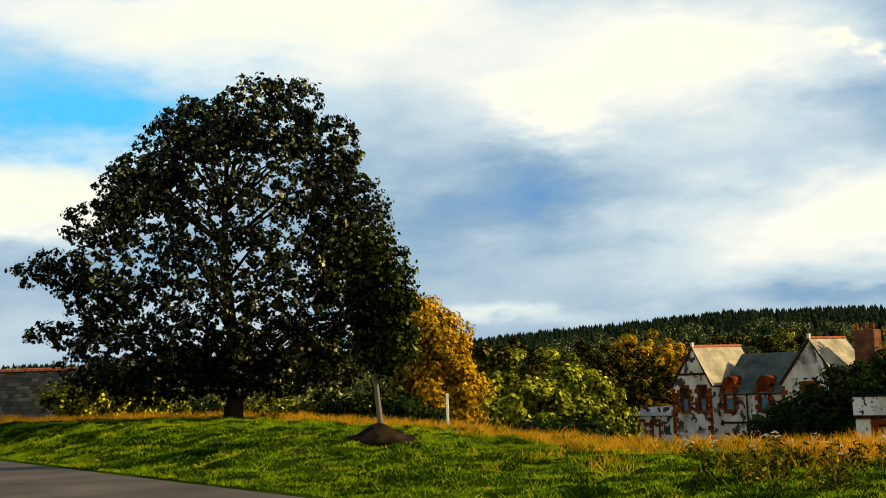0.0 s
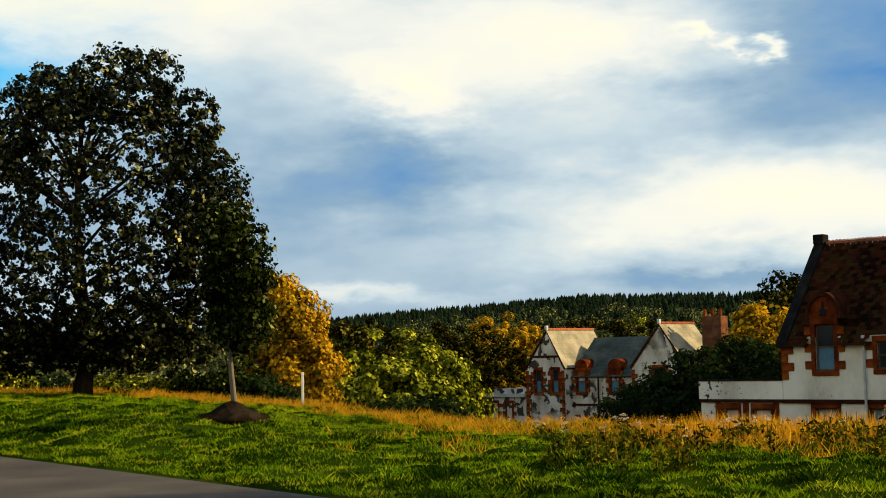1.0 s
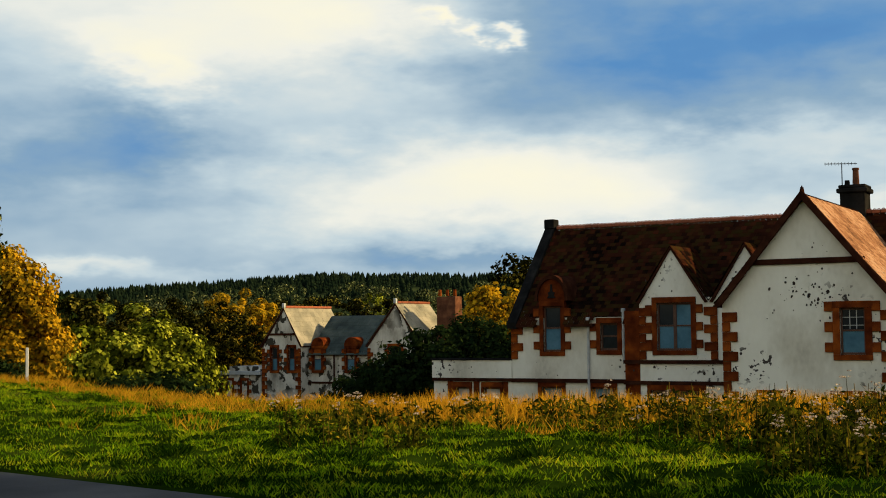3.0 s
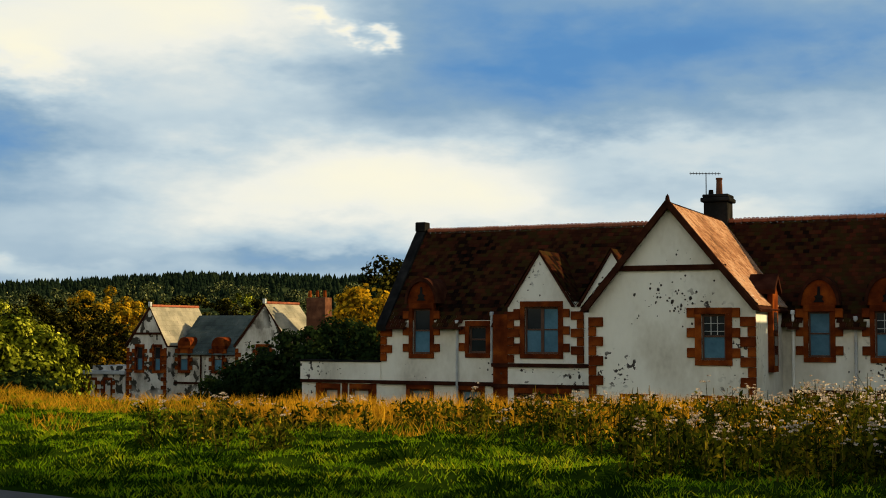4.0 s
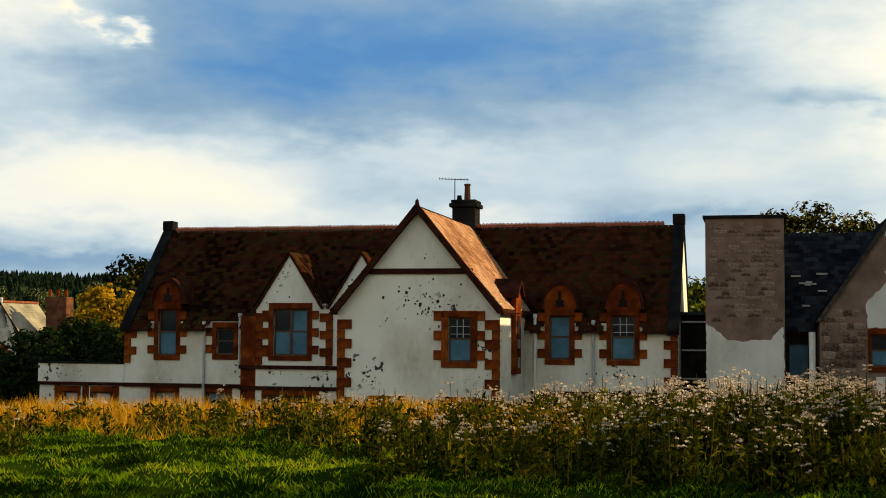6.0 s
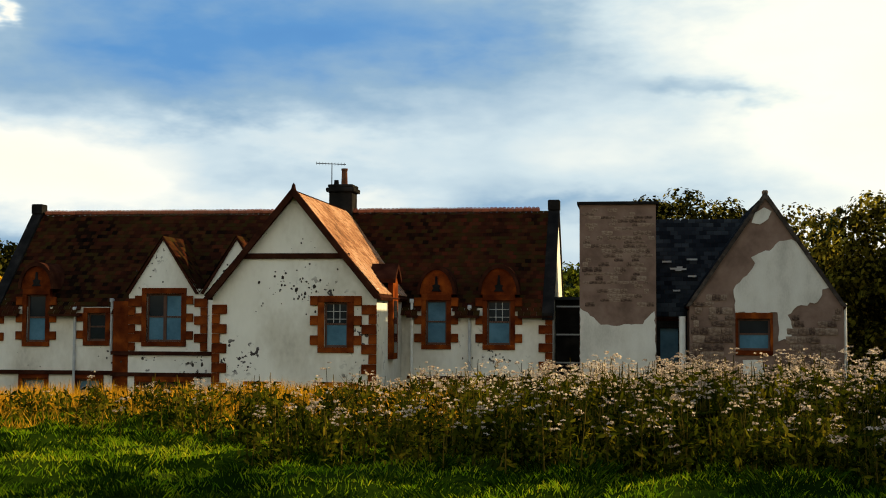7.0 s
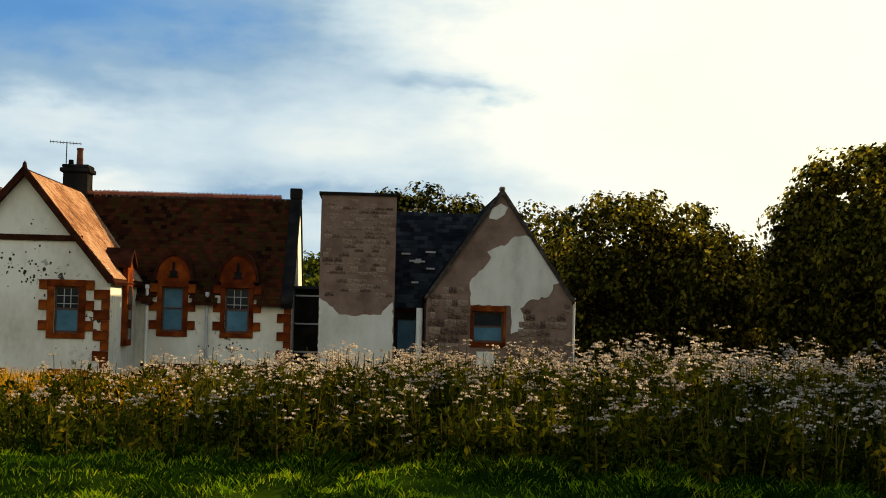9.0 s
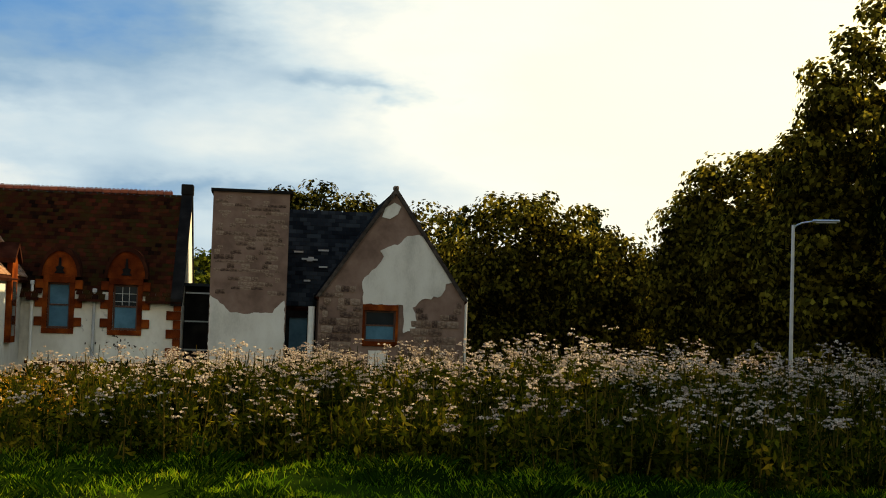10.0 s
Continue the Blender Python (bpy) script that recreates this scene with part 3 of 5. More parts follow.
part("wall", panel(bmesh.new(), UL, UR, FLOOR, EAVE, V, V + 0.4, WIN + LOW[1:]), "harl", house, "stained white harled front wall")
for u in (UL, UR - 0.4):
    part("gable_wall", prism(bmesh.new(), [(V + 0.4, FLOOR), (2 * RIDGE_V - V, FLOOR), (2 * RIDGE_V - V, EAVE), (RIDGE_V, RIDGE - 0.15), (V + 0.4, EAVE)], "x", u + 0.002, u + 0.398), "harl", house)
part("wall", boxed(UL, UR, 2 * RIDGE_V - V - 0.4, 2 * RIDGE_V - V, FLOOR, EAVE), "harl", house)
part("roof", courses(bmesh.new(), UL + 0.3, UR - 0.3, V - 0.28, EAVE - 0.25, RIDGE_V, RIDGE, skip=[(a - 0.25, b + 0.25, d + 0.75) for a, b, c, d in (WIN[0], WIN[2], WIN[3])] + [(-18.9, -17.7, 2.0)]), "tile", house, "mossy brown tiled roof slope")["kind"] = "stuff"
bm = bmesh.new()
prism(bm, [(V + 0.42, EAVE + 0.47), (RIDGE_V, RIDGE - 0.06), (2 * RIDGE_V - V + 0.25, EAVE - 0.28), (2 * RIDGE_V - V + 0.2, EAVE - 0.4), (RIDGE_V, RIDGE - 0.3), (V + 0.42, EAVE + 0.2)], "x", UL + 0.3, UR - 0.3)
part("roof", bm, "board", house)
for u in (UL - 0.05, UR - 0.33):
    bm = bmesh.new()
    prism(bm, [(V - 0.3, EAVE - 0.15), (RIDGE_V, RIDGE + 0.22), (2 * RIDGE_V - V + 0.3, EAVE - 0.1), (2 * RIDGE_V - V + 0.3, EAVE - 0.3), (RIDGE_V, RIDGE - 0.02), (V - 0.3, EAVE - 0.38)], "x", u, u + 0.38)
    box(bm, u - 0.02, u + 0.40, RIDGE_V - 0.25, RIDGE_V + 0.25, RIDGE + 0.0, RIDGE + 0.38, bevel=0.03)
    part("skew", bm, "black", house, "dark stone coping on the gable")
# crested ridge
bm = boxed(-0.145, 0.145, -0.12, 0.12, -0.05, 0.07, bevel=0.02)
for k in (-0.07, 0.075):
    for i in range(8):
        a0, a1 = math.pi * i / 8, math.pi * (i + 1) / 8
        q = [(k + r * math.cos(a), 0.06 + r * math.sin(a)) for a, r in ((a0, 0.035), (a0, 0.065), (a1, 0.065), (a1, 0.035))]
        prism(bm, q, "y", -0.02, 0.02)
crest = bpy.data.meshes.new("crest_tile")
bm.to_mesh(crest)
bm.free()
crest.materials.append(M["ridge_tile"])
for i in range(int((UR - UL - 0.8) / 0.3)):
    shared("crest_tile", crest, house, Matrix.Translation((UL + 0.55 + i * 0.3, RIDGE_V, RIDGE + 0.03 + 0.008 * math.sin(i * 1.7))))
for (a, b, c, d), arch in zip(WIN, (0.80, 0, 0.82, 0.88)):
    sash_window(house, a, b, c, d, V, panes=("blind", "blind") if arch == 0.82 else ("glass", "blind") if arch else ("glass", "glass"), arch=arch)
for a, b, c, d in LOW[1:]:
    sash_window(house, a, b, c, d, V, panes=("blind", "glass"), label="boarded ground floor window in red stone", stones=False)
part("string_course", boxed(UL + 0.002, -17.65, V - 0.10, V - 0.002, -0.34, -0.20), "board", house, "dark moulded string course")
part("string_course", boxed(-7.4, UR, V - 0.07, V - 0.002, -0.36, -0.26), "board", house)
for a, b in ((UL + 0.2, -21.15), (-19.95, -18.85), (-7.4, -7.05), (-5.82, -4.98), (-3.68, UR)):
    part("eaves_board", boxed(a, b, V - 0.30, V - 0.16, EAVE - 0.33, EAVE - 0.25), "board", house, "black gutter along the eaves")
    part("soffit", boxed(a, b, V - 0.16, V - 0.002, EAVE - 0.30, EAVE - 0.24), "board", house)
quoins(house, UL, V, 0.5, 1.75, 1)
quoins(house, UR, V, FLOOR, 1.75, -1)
for u, z0, z1 in ((-19.1, FLOOR, 1.9), (-5.3, FLOOR, 2.0), (-7.25, FLOOR, 2.2), (-17.75, 0.4, 2.2)):
    bm = tube(bmesh.new(), (u, V - 0.09, z0), (u, V - 0.09, z1), 0.05, 0.05, 8)
    box(bm, u - 0.065, u + 0.065, V - 0.155, V - 0.025, z1 - 0.04, z1 + 0.10, bevel=0.02)
    part("drainpipe", bm, "white" if u == -7.25 else "lead", house, "weathered pale drainpipe with hopper")
# projecting gabled wing
GV, GL, GR, GE, GC, GA = 39.6, -12.75, -7.6, 2.55, -10.17, 5.5
gw = [(-9.22, -8.50, 0.75, 2.12)]
part("wing_wall", panel(bmesh.new(), GL, GR, FLOOR, GE, GV, GV + 0.4, gw + [(-11.6, -10.7, -2.3, -0.5), (-9.4, -8.3, -2.3, -0.5)]), "harl", house, "white harled gable wall with flaking paint")
part("wing_gable", gable(bmesh.new(), GL, GR, GE, GC, GA - 0.1, GV, GV + 0.4), "harl", house)
part("wing_band", boxed(GL + 0.85, GR - 0.85, GV - 0.07, GV - 0.002, 3.45, 3.62), "board", house, "dark moulded band across the gable")
sash_window(house, *gw[0], GV, panes=("glass", "blind"), surround=0.2)
for a, b in ((-11.6, -10.7), (-9.4, -8.3)):
    sash_window(house, a, b, -2.3, -0.5, GV, panes=("glass", "blind"), stones=False, label="ground floor window in red stone")
quoins(house, GL, GV, FLOOR, 2.3, 1)
quoins(house, GR, GV, FLOOR, 2.3, -1)
part("wing_side", panel(bmesh.new(), -V, -(GV + 0.4), FLOOR, GE - 0.25, 0, 0.4, [(-42.2, -41.6, 0.5, 2.1), (-42.4, -41.5, -2.3, -0.5)]), "harl", house).data.transform(Matrix.Translation(-OFF[house]) @ Matrix(((0, 1, 0, GR - 0.4), (-1, 0, 0, 0), (0, 0, 1, 0), (0, 0, 0, 1))) @ Matrix.Translation(OFF[house]))
part("wing_side", boxed(GL, GL + 0.4, GV + 0.4, V, FLOOR, GE - 0.25), "harl", house)
# narrow wall-dormer on the side of the wing
bm = bmesh.new()
prism(bm, [(41.45, 0.35), (42.35, 0.35), (42.35, 2.85), (41.9, 3.2), (41.45, 2.85)], "x", GR + 0.003, GR + 0.16)
part("side_dormer", bm, "sandstone", house, "narrow pointed red stone wall dormer")
bm = prism(bmesh.new(), [(41.30, 2.76), (41.9, 3.25), (42.5, 2.76), (42.5, 2.90), (41.9, 3.40), (41.30, 2.90)], "x", GR - 0.6, GR + 0.26)
part("dormer_roof", bm, "board", house, "small dark roof over the side dormer")
part("pane", boxed(GR + 0.163, GR + 0.175, 41.65, 42.15, 0.55, 2.2), "glass", house)
bm2 = bmesh.new()
part("wing_roof", courses(bmesh.new(), GV - 0.22, 46.9, GR + 0.12, GE - 0.16, GC, GA + 0.02, flip=True), "lit_tile", house, "orange tiles with sunlight put into their colour on the sunny slope")["kind"] = "stuff"
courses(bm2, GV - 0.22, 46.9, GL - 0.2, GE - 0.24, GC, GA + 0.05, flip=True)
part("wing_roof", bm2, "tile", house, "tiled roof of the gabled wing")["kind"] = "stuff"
bm = bmesh.new()
prism(bm, [(GL - 0.18, GE - 0.27), (GC, GA + 0.03), (GR + 0.18, GE - 0.27), (GR + 0.12, GE - 0.36), (GC, GA - 0.12), (GL - 0.12, GE - 0.36)], "y", GV - 0.16, 46.8)
part("wing_roof", bm, "board", house)
for e, s in ((GL, -1), (GR, 1)):
    bm = prism(bmesh.new(), [(e + s * 0.22, GE - 0.34), (GC, GA + 0.14), (GC, GA - 0.16), (e - s * 0.02, GE - 0.32)], "y", GV - 0.30, GV - 0.17)
    part("bargeboard", bm, "board", house, "dark red bargeboard")
part("finial", tube(tube(bmesh.new(), (GC, GV - 0.2, GA), (GC, GV - 0.2, GA + 0.22), 0.09, 0.05), (GC, GV - 0.2, GA + 0.22), (GC, GV - 0.2, GA + 0.27), 0.03, 0.01), "board", house)
# shallow bay with its gablet
BV = 43.55
bw = [(-16.36, -15.12, 0.82, 2.45)]
part("bay_wall", panel(bmesh.new(), -17.0, -12.8, FLOOR, 2.62, BV, V - 0.002, bw + [(-16.6, -14.8, -2.3, -0.55)]), "harl", house)
part("bay_pier", boxed(-17.6, -17.002, BV + 0.1, V - 0.002, FLOOR, 2.2), "sandstone", house, "red sandstone pier")
sash_window(house, *bw[0], BV, panes=("glass", "blind"), lights=2, surround=0.17)
sash_window(house, -16.6, -14.8, -2.3, -0.55, BV, panes=("glass", "glass"), lights=2, stones=False, label="ground floor window in red stone")
for z in (0.36, -0.36):
    part("string_course", boxed(-17.6, -12.8, BV - 0.08, BV - 0.002, z, z + 0.13), "board", house)
for uc, uh in ((-15.8, 1.18), (-13.2, 1.15)):
    part("gablet", gable(bmesh.new(), uc - uh, uc + uh, 2.625, uc, 4.35, BV, BV + 0.3), "harl", house, "small white gablet above the eaves")
    bm = bmesh.new()
    for s in (-1, 1):
        courses(bm, BV - 0.1, 46.4, uc + s * (uh + 0.12), 2.5, uc, 4.42, flip=True)
    part("gablet_roof", bm, "tile", house)["kind"] = "stuff"
    bm = prism(bmesh.new(), [(uc - uh - 0.1, 2.46), (uc, 4.40), (uc + uh + 0.1, 2.46), (uc + uh, 2.44), (uc, 4.3), (uc - uh, 2.44)], "y", BV - 0.08, 46.3)
    part("gablet_roof", bm, "board", house)
quoins(house, -17.0, BV, 0.5, 2.3, 1)
quoins(house, -14.2, BV, 0.5, 2.3, -1)
# scars where the paint has flaked off the walls
sr = random.Random(17)
SCAR = []
for i in range(6):
    out = [(math.cos(a) * sr.uniform(0.5, 1.1), math.sin(a) * sr.uniform(0.5, 1.1)) for a in np.linspace(0, 2 * math.pi, 9)[:-1]]
    bm = prism(bmesh.new(), out, "y", -0.004, 0.0)
    me = bpy.data.meshes.new("paint_scar")
    bm.to_mesh(me)
    bm.free()
    me.materials.append(M["scar"])
    SCAR.append(me)
for u, z, su, sz, v, n in ((-10.05, 2.45, 0.55, 0.30, GV, 60), (-9.75, 2.75, 0.7, 0.35, GV, 14), (-9.7, 3.9, 0.25, 0.15, GV, 7), (-10.9, 4.2, 0.3, 0.15, GV, 2), (-4.4, 0.25, 0.45, 0.2, V, 16), (-16.4, 0.22, 0.6, 0.08, BV, 9),
                           (-14.6, 0.15, 0.5, 0.10, BV, 10), (-18.0, 0.3, 0.25, 0.15, V, 8), (-13.5, 3.1, 0.14, 0.25, BV, 9), (-15.9, 3.3, 0.35, 0.3, BV, 8), (-8.2, 1.2, 0.1, 0.6, GV, 5), (-20.0, 0.0, 0.8, 0.2, V, 5), (-24.0, 0.1, 0.9, 0.12, V - 0.05, 8)):
    for i in range(n):
        a, b, k = sr.gauss(u, su), sr.gauss(z, sz), sr.uniform(0.014, 0.055) * (1.25 if i % 5 == 0 else 0.8)
        if v == GV and (-9.5 < a < -8.2 and 0.5 < b < 2.4 or abs(a - GC) > 2.4 or 3.4 < b < 3.67):
            continue
        shared("paint_scar", sr.choice(SCAR), house, Matrix.Translation((a, v - 0.003, b)) @ Matrix.Diagonal((k, 1, k * sr.uniform(0.6, 1.5), 1)))
for a, b, z0, z1, v in ((-9.165, -8.555, 1.50, 2.06, GV), (-4.665, -3.995, 1.58, 2.19, V)):
    bm = bmesh.new()
    for k in (0.34, 0.66):
        box(bm, a + (b - a) * k - 0.010, a + (b - a) * k + 0.010, v + 0.100, v + 0.122, z0, z1)
    for k in (0.2, 0.62):
        box(bm, a, b, v + 0.098, v + 0.124, z0 + (z1 - z0) * k - 0.009, z0 + (z1 - z0) * k + 0.009)
    part("glazing_bar", bm, "lead", house, "pale thin glazing bars")
# low annex with a parapet
part("annex_wall", panel(bmesh.new(), -25.55, UL - 0.002, FLOOR, -0.24, V, V + 0.4, [LOW[0], (-23.4, -22.7, -2.5, -0.55)]), "harl", house, "white harled wall of the low annex")
part("string_course", boxed(-25.58, UL, V - 0.09, V - 0.052, -0.32, -0.20), "board", house)
for u in (-24.82, -23.7, -22.5):
    part("pier", boxed(u - 0.12, u + 0.12, V - 0.03, V - 0.002, FLOOR, -0.33), "sandstone", house, "red sandstone pier")
part("annex_parapet", boxed(-25.6, UL - 0.002, V - 0.05, V + 0.35, -0.236, 0.46), "harl", house, "white parapet of the flat-roofed annex")
part("annex_coping", boxed(-25.65, UL - 0.002, V - 0.10, V + 0.4, 0.463, 0.53, bevel=0.01), "black", house)
part("annex_side", boxed(-25.55, -25.15, V + 0.402, V + 5, FLOOR, 0.3), "sandstone", house)
part("annex_roof", boxed(-25.15, UL - 0.002, V + 0.402, V + 5, 0.1, 0.25), "slate", house)
for a, b, c, d in (LOW[0], (-23.4, -22.7, -2.5, -0.55)):
    sash_window(house, a, b, c, d, V, panes=("lead", "lead"), stones=False, surround=0.1, label="boarded pale annex window")
# chimney stack, pots and aerial
stack = part("chimney", boxed(-10.83, -9.98, 47.0, 47.9, 4.4, 6.22, bevel=0.02), "black", house, "sooty stone chimney stack")
part("chimney_cap", boxed(-10.93, -9.88, 46.9, 48.0, 6.222, 6.38, bevel=0.03), "black", stack)
part("chimney_cap", boxed(-10.87, -9.94, 46.95, 47.95, 6.382, 6.50, bevel=0.03), "black", stack)
part("chimney_pot", tube(tube(bmesh.new(), (-10.36, 47.45, 6.5), (-10.36, 47.45, 7.05), 0.12, 0.10, 10), (-10.36, 47.45, 7.05), (-10.36, 47.45, 7.12), 0.12, 0.12, 10), "brick", stack)
part("chimney_pot", tube(bmesh.new(), (-10.66, 47.45, 6.5), (-10.66, 47.45, 6.70), 0.10, 0.08, 10), "black", stack)
ax, az_ = -10.80, 7.30
bm = tube(bmesh.new(), (ax, 47.3, 6.2), (ax, 47.3, az_), 0.022, 0.018, 6)
tube(bm, (ax - 0.6, 47.35, az_ + 0.02), (ax + 0.55, 47.2, az_ - 0.06), 0.014, 0.014, 5)
for i in range(10):
    x = ax - 0.57 + i * 0.115
    tube(bm, (x, 47.15, az_ + 0.01 - 0.006 * i), (x + 0.02, 47.4, az_ + 0.01 - 0.006 * i), 0.008, 0.008, 4)
    tube(bm, (x, 47.28, az_ - 0.05 - 0.006 * i), (x, 47.28, az_ + 0.07 - 0.006 * i), 0.008, 0.008, 4)
part("aerial", bm, "black", stack, "television aerial on a mast")

# ---- brick tower ----
tower = thing("stair_tower", (-0.42, 44.0, FLOOR), "square rubble tower with white render on its lower half", "tower", frame_m=SITE)
part("wall", boxed(-1.66, 0.83, V, V + 2.4, FLOOR, 5.42), "rubble", tower, "bare brown rubble walling")
part("cap", boxed(-1.74, 0.93, V - 0.08, V + 2.5, 5.423, 5.52), "black", tower, "thin dark roof slab")


def ragged(points, step=0.12, amp=0.05, seed=1):
    """An outline broken up into a torn edge."""
    out = []
    for (a, b), (c, d) in zip(points, points[1:] + points[:1]):
        n = max(1, int(math.hypot(c - a, d - b) / step))
        for i in range(n):
            k = i / n
            x, z = a + (c - a) * k, b + (d - b) * k
            out.append((x + amp * noise.noise((x * 6, z * 6, seed)) * 2, z + amp * noise.noise((x * 6, z * 6, seed + 9)) * 2))
    return out


def render_patch(parent, points, y, mat="plaster", label="patch of white render left on the wall", seed=1, amp=0.05):
    bm = prism(bmesh.new(), ragged(points, seed=seed, amp=amp), "y", y - 0.035, y - 0.003)
    bmesh.ops.triangulate(bm, faces=[f for f in bm.faces if len(f.verts) > 4])
    return part("render_patch", bm, mat, parent, label)


render_patch(tower, [(-1.64, FLOOR + 0.05), (0.81, FLOOR + 0.05), (0.80, 1.95), (0.55, 1.72), (0.40, 1.50), (-0.2, 1.48), (-0.6, 1.42), (-0.95, 1.45), (-1.2, 1.72), (-1.64, 2.0)], V, seed=2, amp=0.03)

# ---- dark link between block and tower ----
link = thing("link_building", (-2.1, 45.5, FLOOR), "dark open-fronted link with a sagging lean-to roof", "building", frame_m=SITE)
part("wall", boxed(-2.54, -1.67, 45.6, 46.0, FLOOR, 2.3), "black", link)
for z in (2.05, 1.1, 0.15):
    part("rail", boxed(-2.5, -1.7, 45.3, 45.36, z, z + 0.05), "lead", link, "pale broken gutter rail")
part("roof", boxed(-2.56, -1.66, 45.2, 46.4, 2.303, 2.4), "slate", link)

# ---- derelict cottage-like wing with the bare stone gable ----
W = 44.0
wing = thing("derelict_wing", (4.3, 44.0, FLOOR), "derelict stone gable wing with peeling white render and slate roof", "building", frame_m=SITE)
AL, AR, AE, AC, AA = 1.9, 6.75, 2.25, 4.33, 5.72
aw = [(3.44, 4.46, 0.66, 1.68)]
part("wall", panel(bmesh.new(), AL, AR, FLOOR, AE, W, W + 0.45, aw), "rubble", wing, "bare brown rubble gable wall")
part("gable", gable(bmesh.new(), AL, AR, AE, AC, AA - 0.12, W, W + 0.45), "rubble", wing)
for s, e in ((-1, AL), (1, AR)):
    bm = prism(bmesh.new(), [(e + s * 0.12, AE - 0.18), (AC, AA + 0.1), (AC, AA - 0.14), (e - s * 0.04, AE - 0.16)], "y", W - 0.09, W - 0.003)
    part("skew", bm, "scar", wing, "dark mossy coping stones")
bm = bmesh.new()
for e in (AL - 0.1, AR + 0.1):
    courses(bm, W - 0.05, W + 9, e, AE - 0.15, AC, AA, flip=True, slate=0.25)
part("roof", bm, "slate", wing, "dark slate roof slope")["kind"] = "stuff"
part("roof", prism(bmesh.new(), [(AL - 0.1, AE - 0.2), (AC, AA - 0.04), (AR + 0.1, AE - 0.2), (AR, AE - 0.3), (AC, AA - 0.2), (AL, AE - 0.3)], "y", W + 0.01, W + 9), "board", wing)
part("side_wall", boxed(AR - 0.45, AR, W + 0.452, W + 9, FLOOR, AE - 0.2), "rubble", wing)
part("side_wall", boxed(AL, AL + 0.45, W + 0.452, W + 9, FLOOR, AE - 0.2), "rubble", wing)
part("finial", boxed(AC - 0.09, AC + 0.09, W - 0.08, W + 0.15, AA - 0.02, AA + 0.13, bevel=0.03), "stone", wing)
PATCH = [(3.36, 1.88), (3.31, 2.63), (3.6, 3.0), (3.88, 3.19), (4.0, 3.48), (3.89, 3.69), (4.22, 3.87), (4.48, 3.91), (4.74, 4.21), (5.16, 4.26), (5.54, 4.0), (5.68, 3.67), (6.1, 3.19), (6.41, 2.74), (6.11, 2.59), (5.97, 2.22), (5.34, 2.11), (5.01, 1.81), (5.17, 1.36), (5.06, 1.05), (4.76, 0.97), (4.73, 1.88)]
render_patch(wing, PATCH, W, seed=4, amp=0.045)
render_patch(wing, [(3.9, 4.79), (4.01, 5.12), (4.3, 5.27), (4.53, 5.16), (4.42, 4.9), (4.16, 4.75)], W, seed=6, amp=0.015)
render_patch(wing, [(3.58, 0.36), (4.21, 0.36), (4.28, -0.87), (3.6, -0.87)], W, seed=7, amp=0.01)
w = sash_window(wing, *aw[0], W, panes=("glass", "blind"), stones=False, surround=0.08, label="small timber window in a red stone frame")
# rubble stones standing proud on the bare wall and its corners
rs = random.Random(11)
stone_mesh = []
for i in range(5):
    bm = boxed(-0.5, 0.5, -0.5, 0.5, -0.5, 0.5, bevel=0.12)
    for v in bm.verts:
        v.co += Vector((rs.uniform(-0.05, 0.05), 0, rs.uniform(-0.06, 0.06)))
    me = bpy.data.meshes.new("stone")
    bm.to_mesh(me)
    bm.free()
    me.materials.append(M["stone"])
    stone_mesh.append(me)


def stones(parent, u0, u1, z0, z1, y, keep, h=0.2, lo=0.16, hi=0.5, prob=0.62, dlo=0.012, dhi=0.035):
    z, h0 = z0, h
    while z + h < z1:
        h = h0 * rs.uniform(0.75, 1.3)
        u = u0 + rs.uniform(0, 0.15)
        while u < u1:
            wd = rs.uniform(lo, hi)
            if u + wd <= u1 and keep(u + wd / 2, z + h / 2) and rs.random() < prob:
                shared("stone", rs.choice(stone_mesh), parent, Matrix.Translation((u + wd / 2, y, z + h / 2)) @ Matrix.Diagonal((wd * 0.95, rs.uniform(dlo, dhi), h * rs.uniform(0.8, 0.98), 1)))
            u += wd
        z += h


def on_gable(u, z):
    half = (AR - AL) / 2 - 0.25
    if z > AE and abs(u - AC) > half * (AA - 0.35 - z) / (AA - AE):
        return False
    if 3.3 < u < 4.65 and 0.35 < z < 1.9:
        return False
    return u < 3.25 - 0.25 * math.sin(z * 3) and z < 2.6 or u > 5.05 and z < 1.75 + 0.3 * math.sin(u * 3)


stones(wing, AL, AR, -1.2, 2.8, W, on_gable, prob=0.85, dlo=0.04, dhi=0.11, h=0.22)
stones(tower, -1.6, 0.8, 2.05, 5.4, V, lambda u, z: True, h=0.14, lo=0.14, hi=0.42, prob=0.5, dlo=0.006, dhi=0.02)
# range behind, running from the tower into the gable
part("range_wall", panel(bmesh.new(), 0.84, AL - 0.002, FLOOR, 1.9, 46.0, 46.4, [(1.0, 1.6, 0.2, 1.35)]), "black", wing, "dark wall set back behind the tower")
part("pane", boxed(1.0, 1.6, 46.12, 46.14, 0.2, 1.35), "blind", wing)
bm = bmesh.new()
courses(bm, -0.5, AC, 45.8, 1.75, 48.4, 5.25, slate=0.25)
part("range_roof", bm, "slate", wing, "dark slate roof with slipped slates")["kind"] = "stuff"
part("range_roof", prism(bmesh.new(), [(45.85, 1.7), (48.4, 5.2), (51, 1.7), (50.9, 1.6), (48.4, 5.0), (45.95, 1.6)], "x", -0.5, AC), "board", wing)
part("drainpipe", tube(bmesh.new(), (AL - 0.22, W + 0.3, FLOOR), (AL - 0.22, W + 0.3, 1.75), 0.11, 0.11, 8), "white", wing, "white painted downpipe")
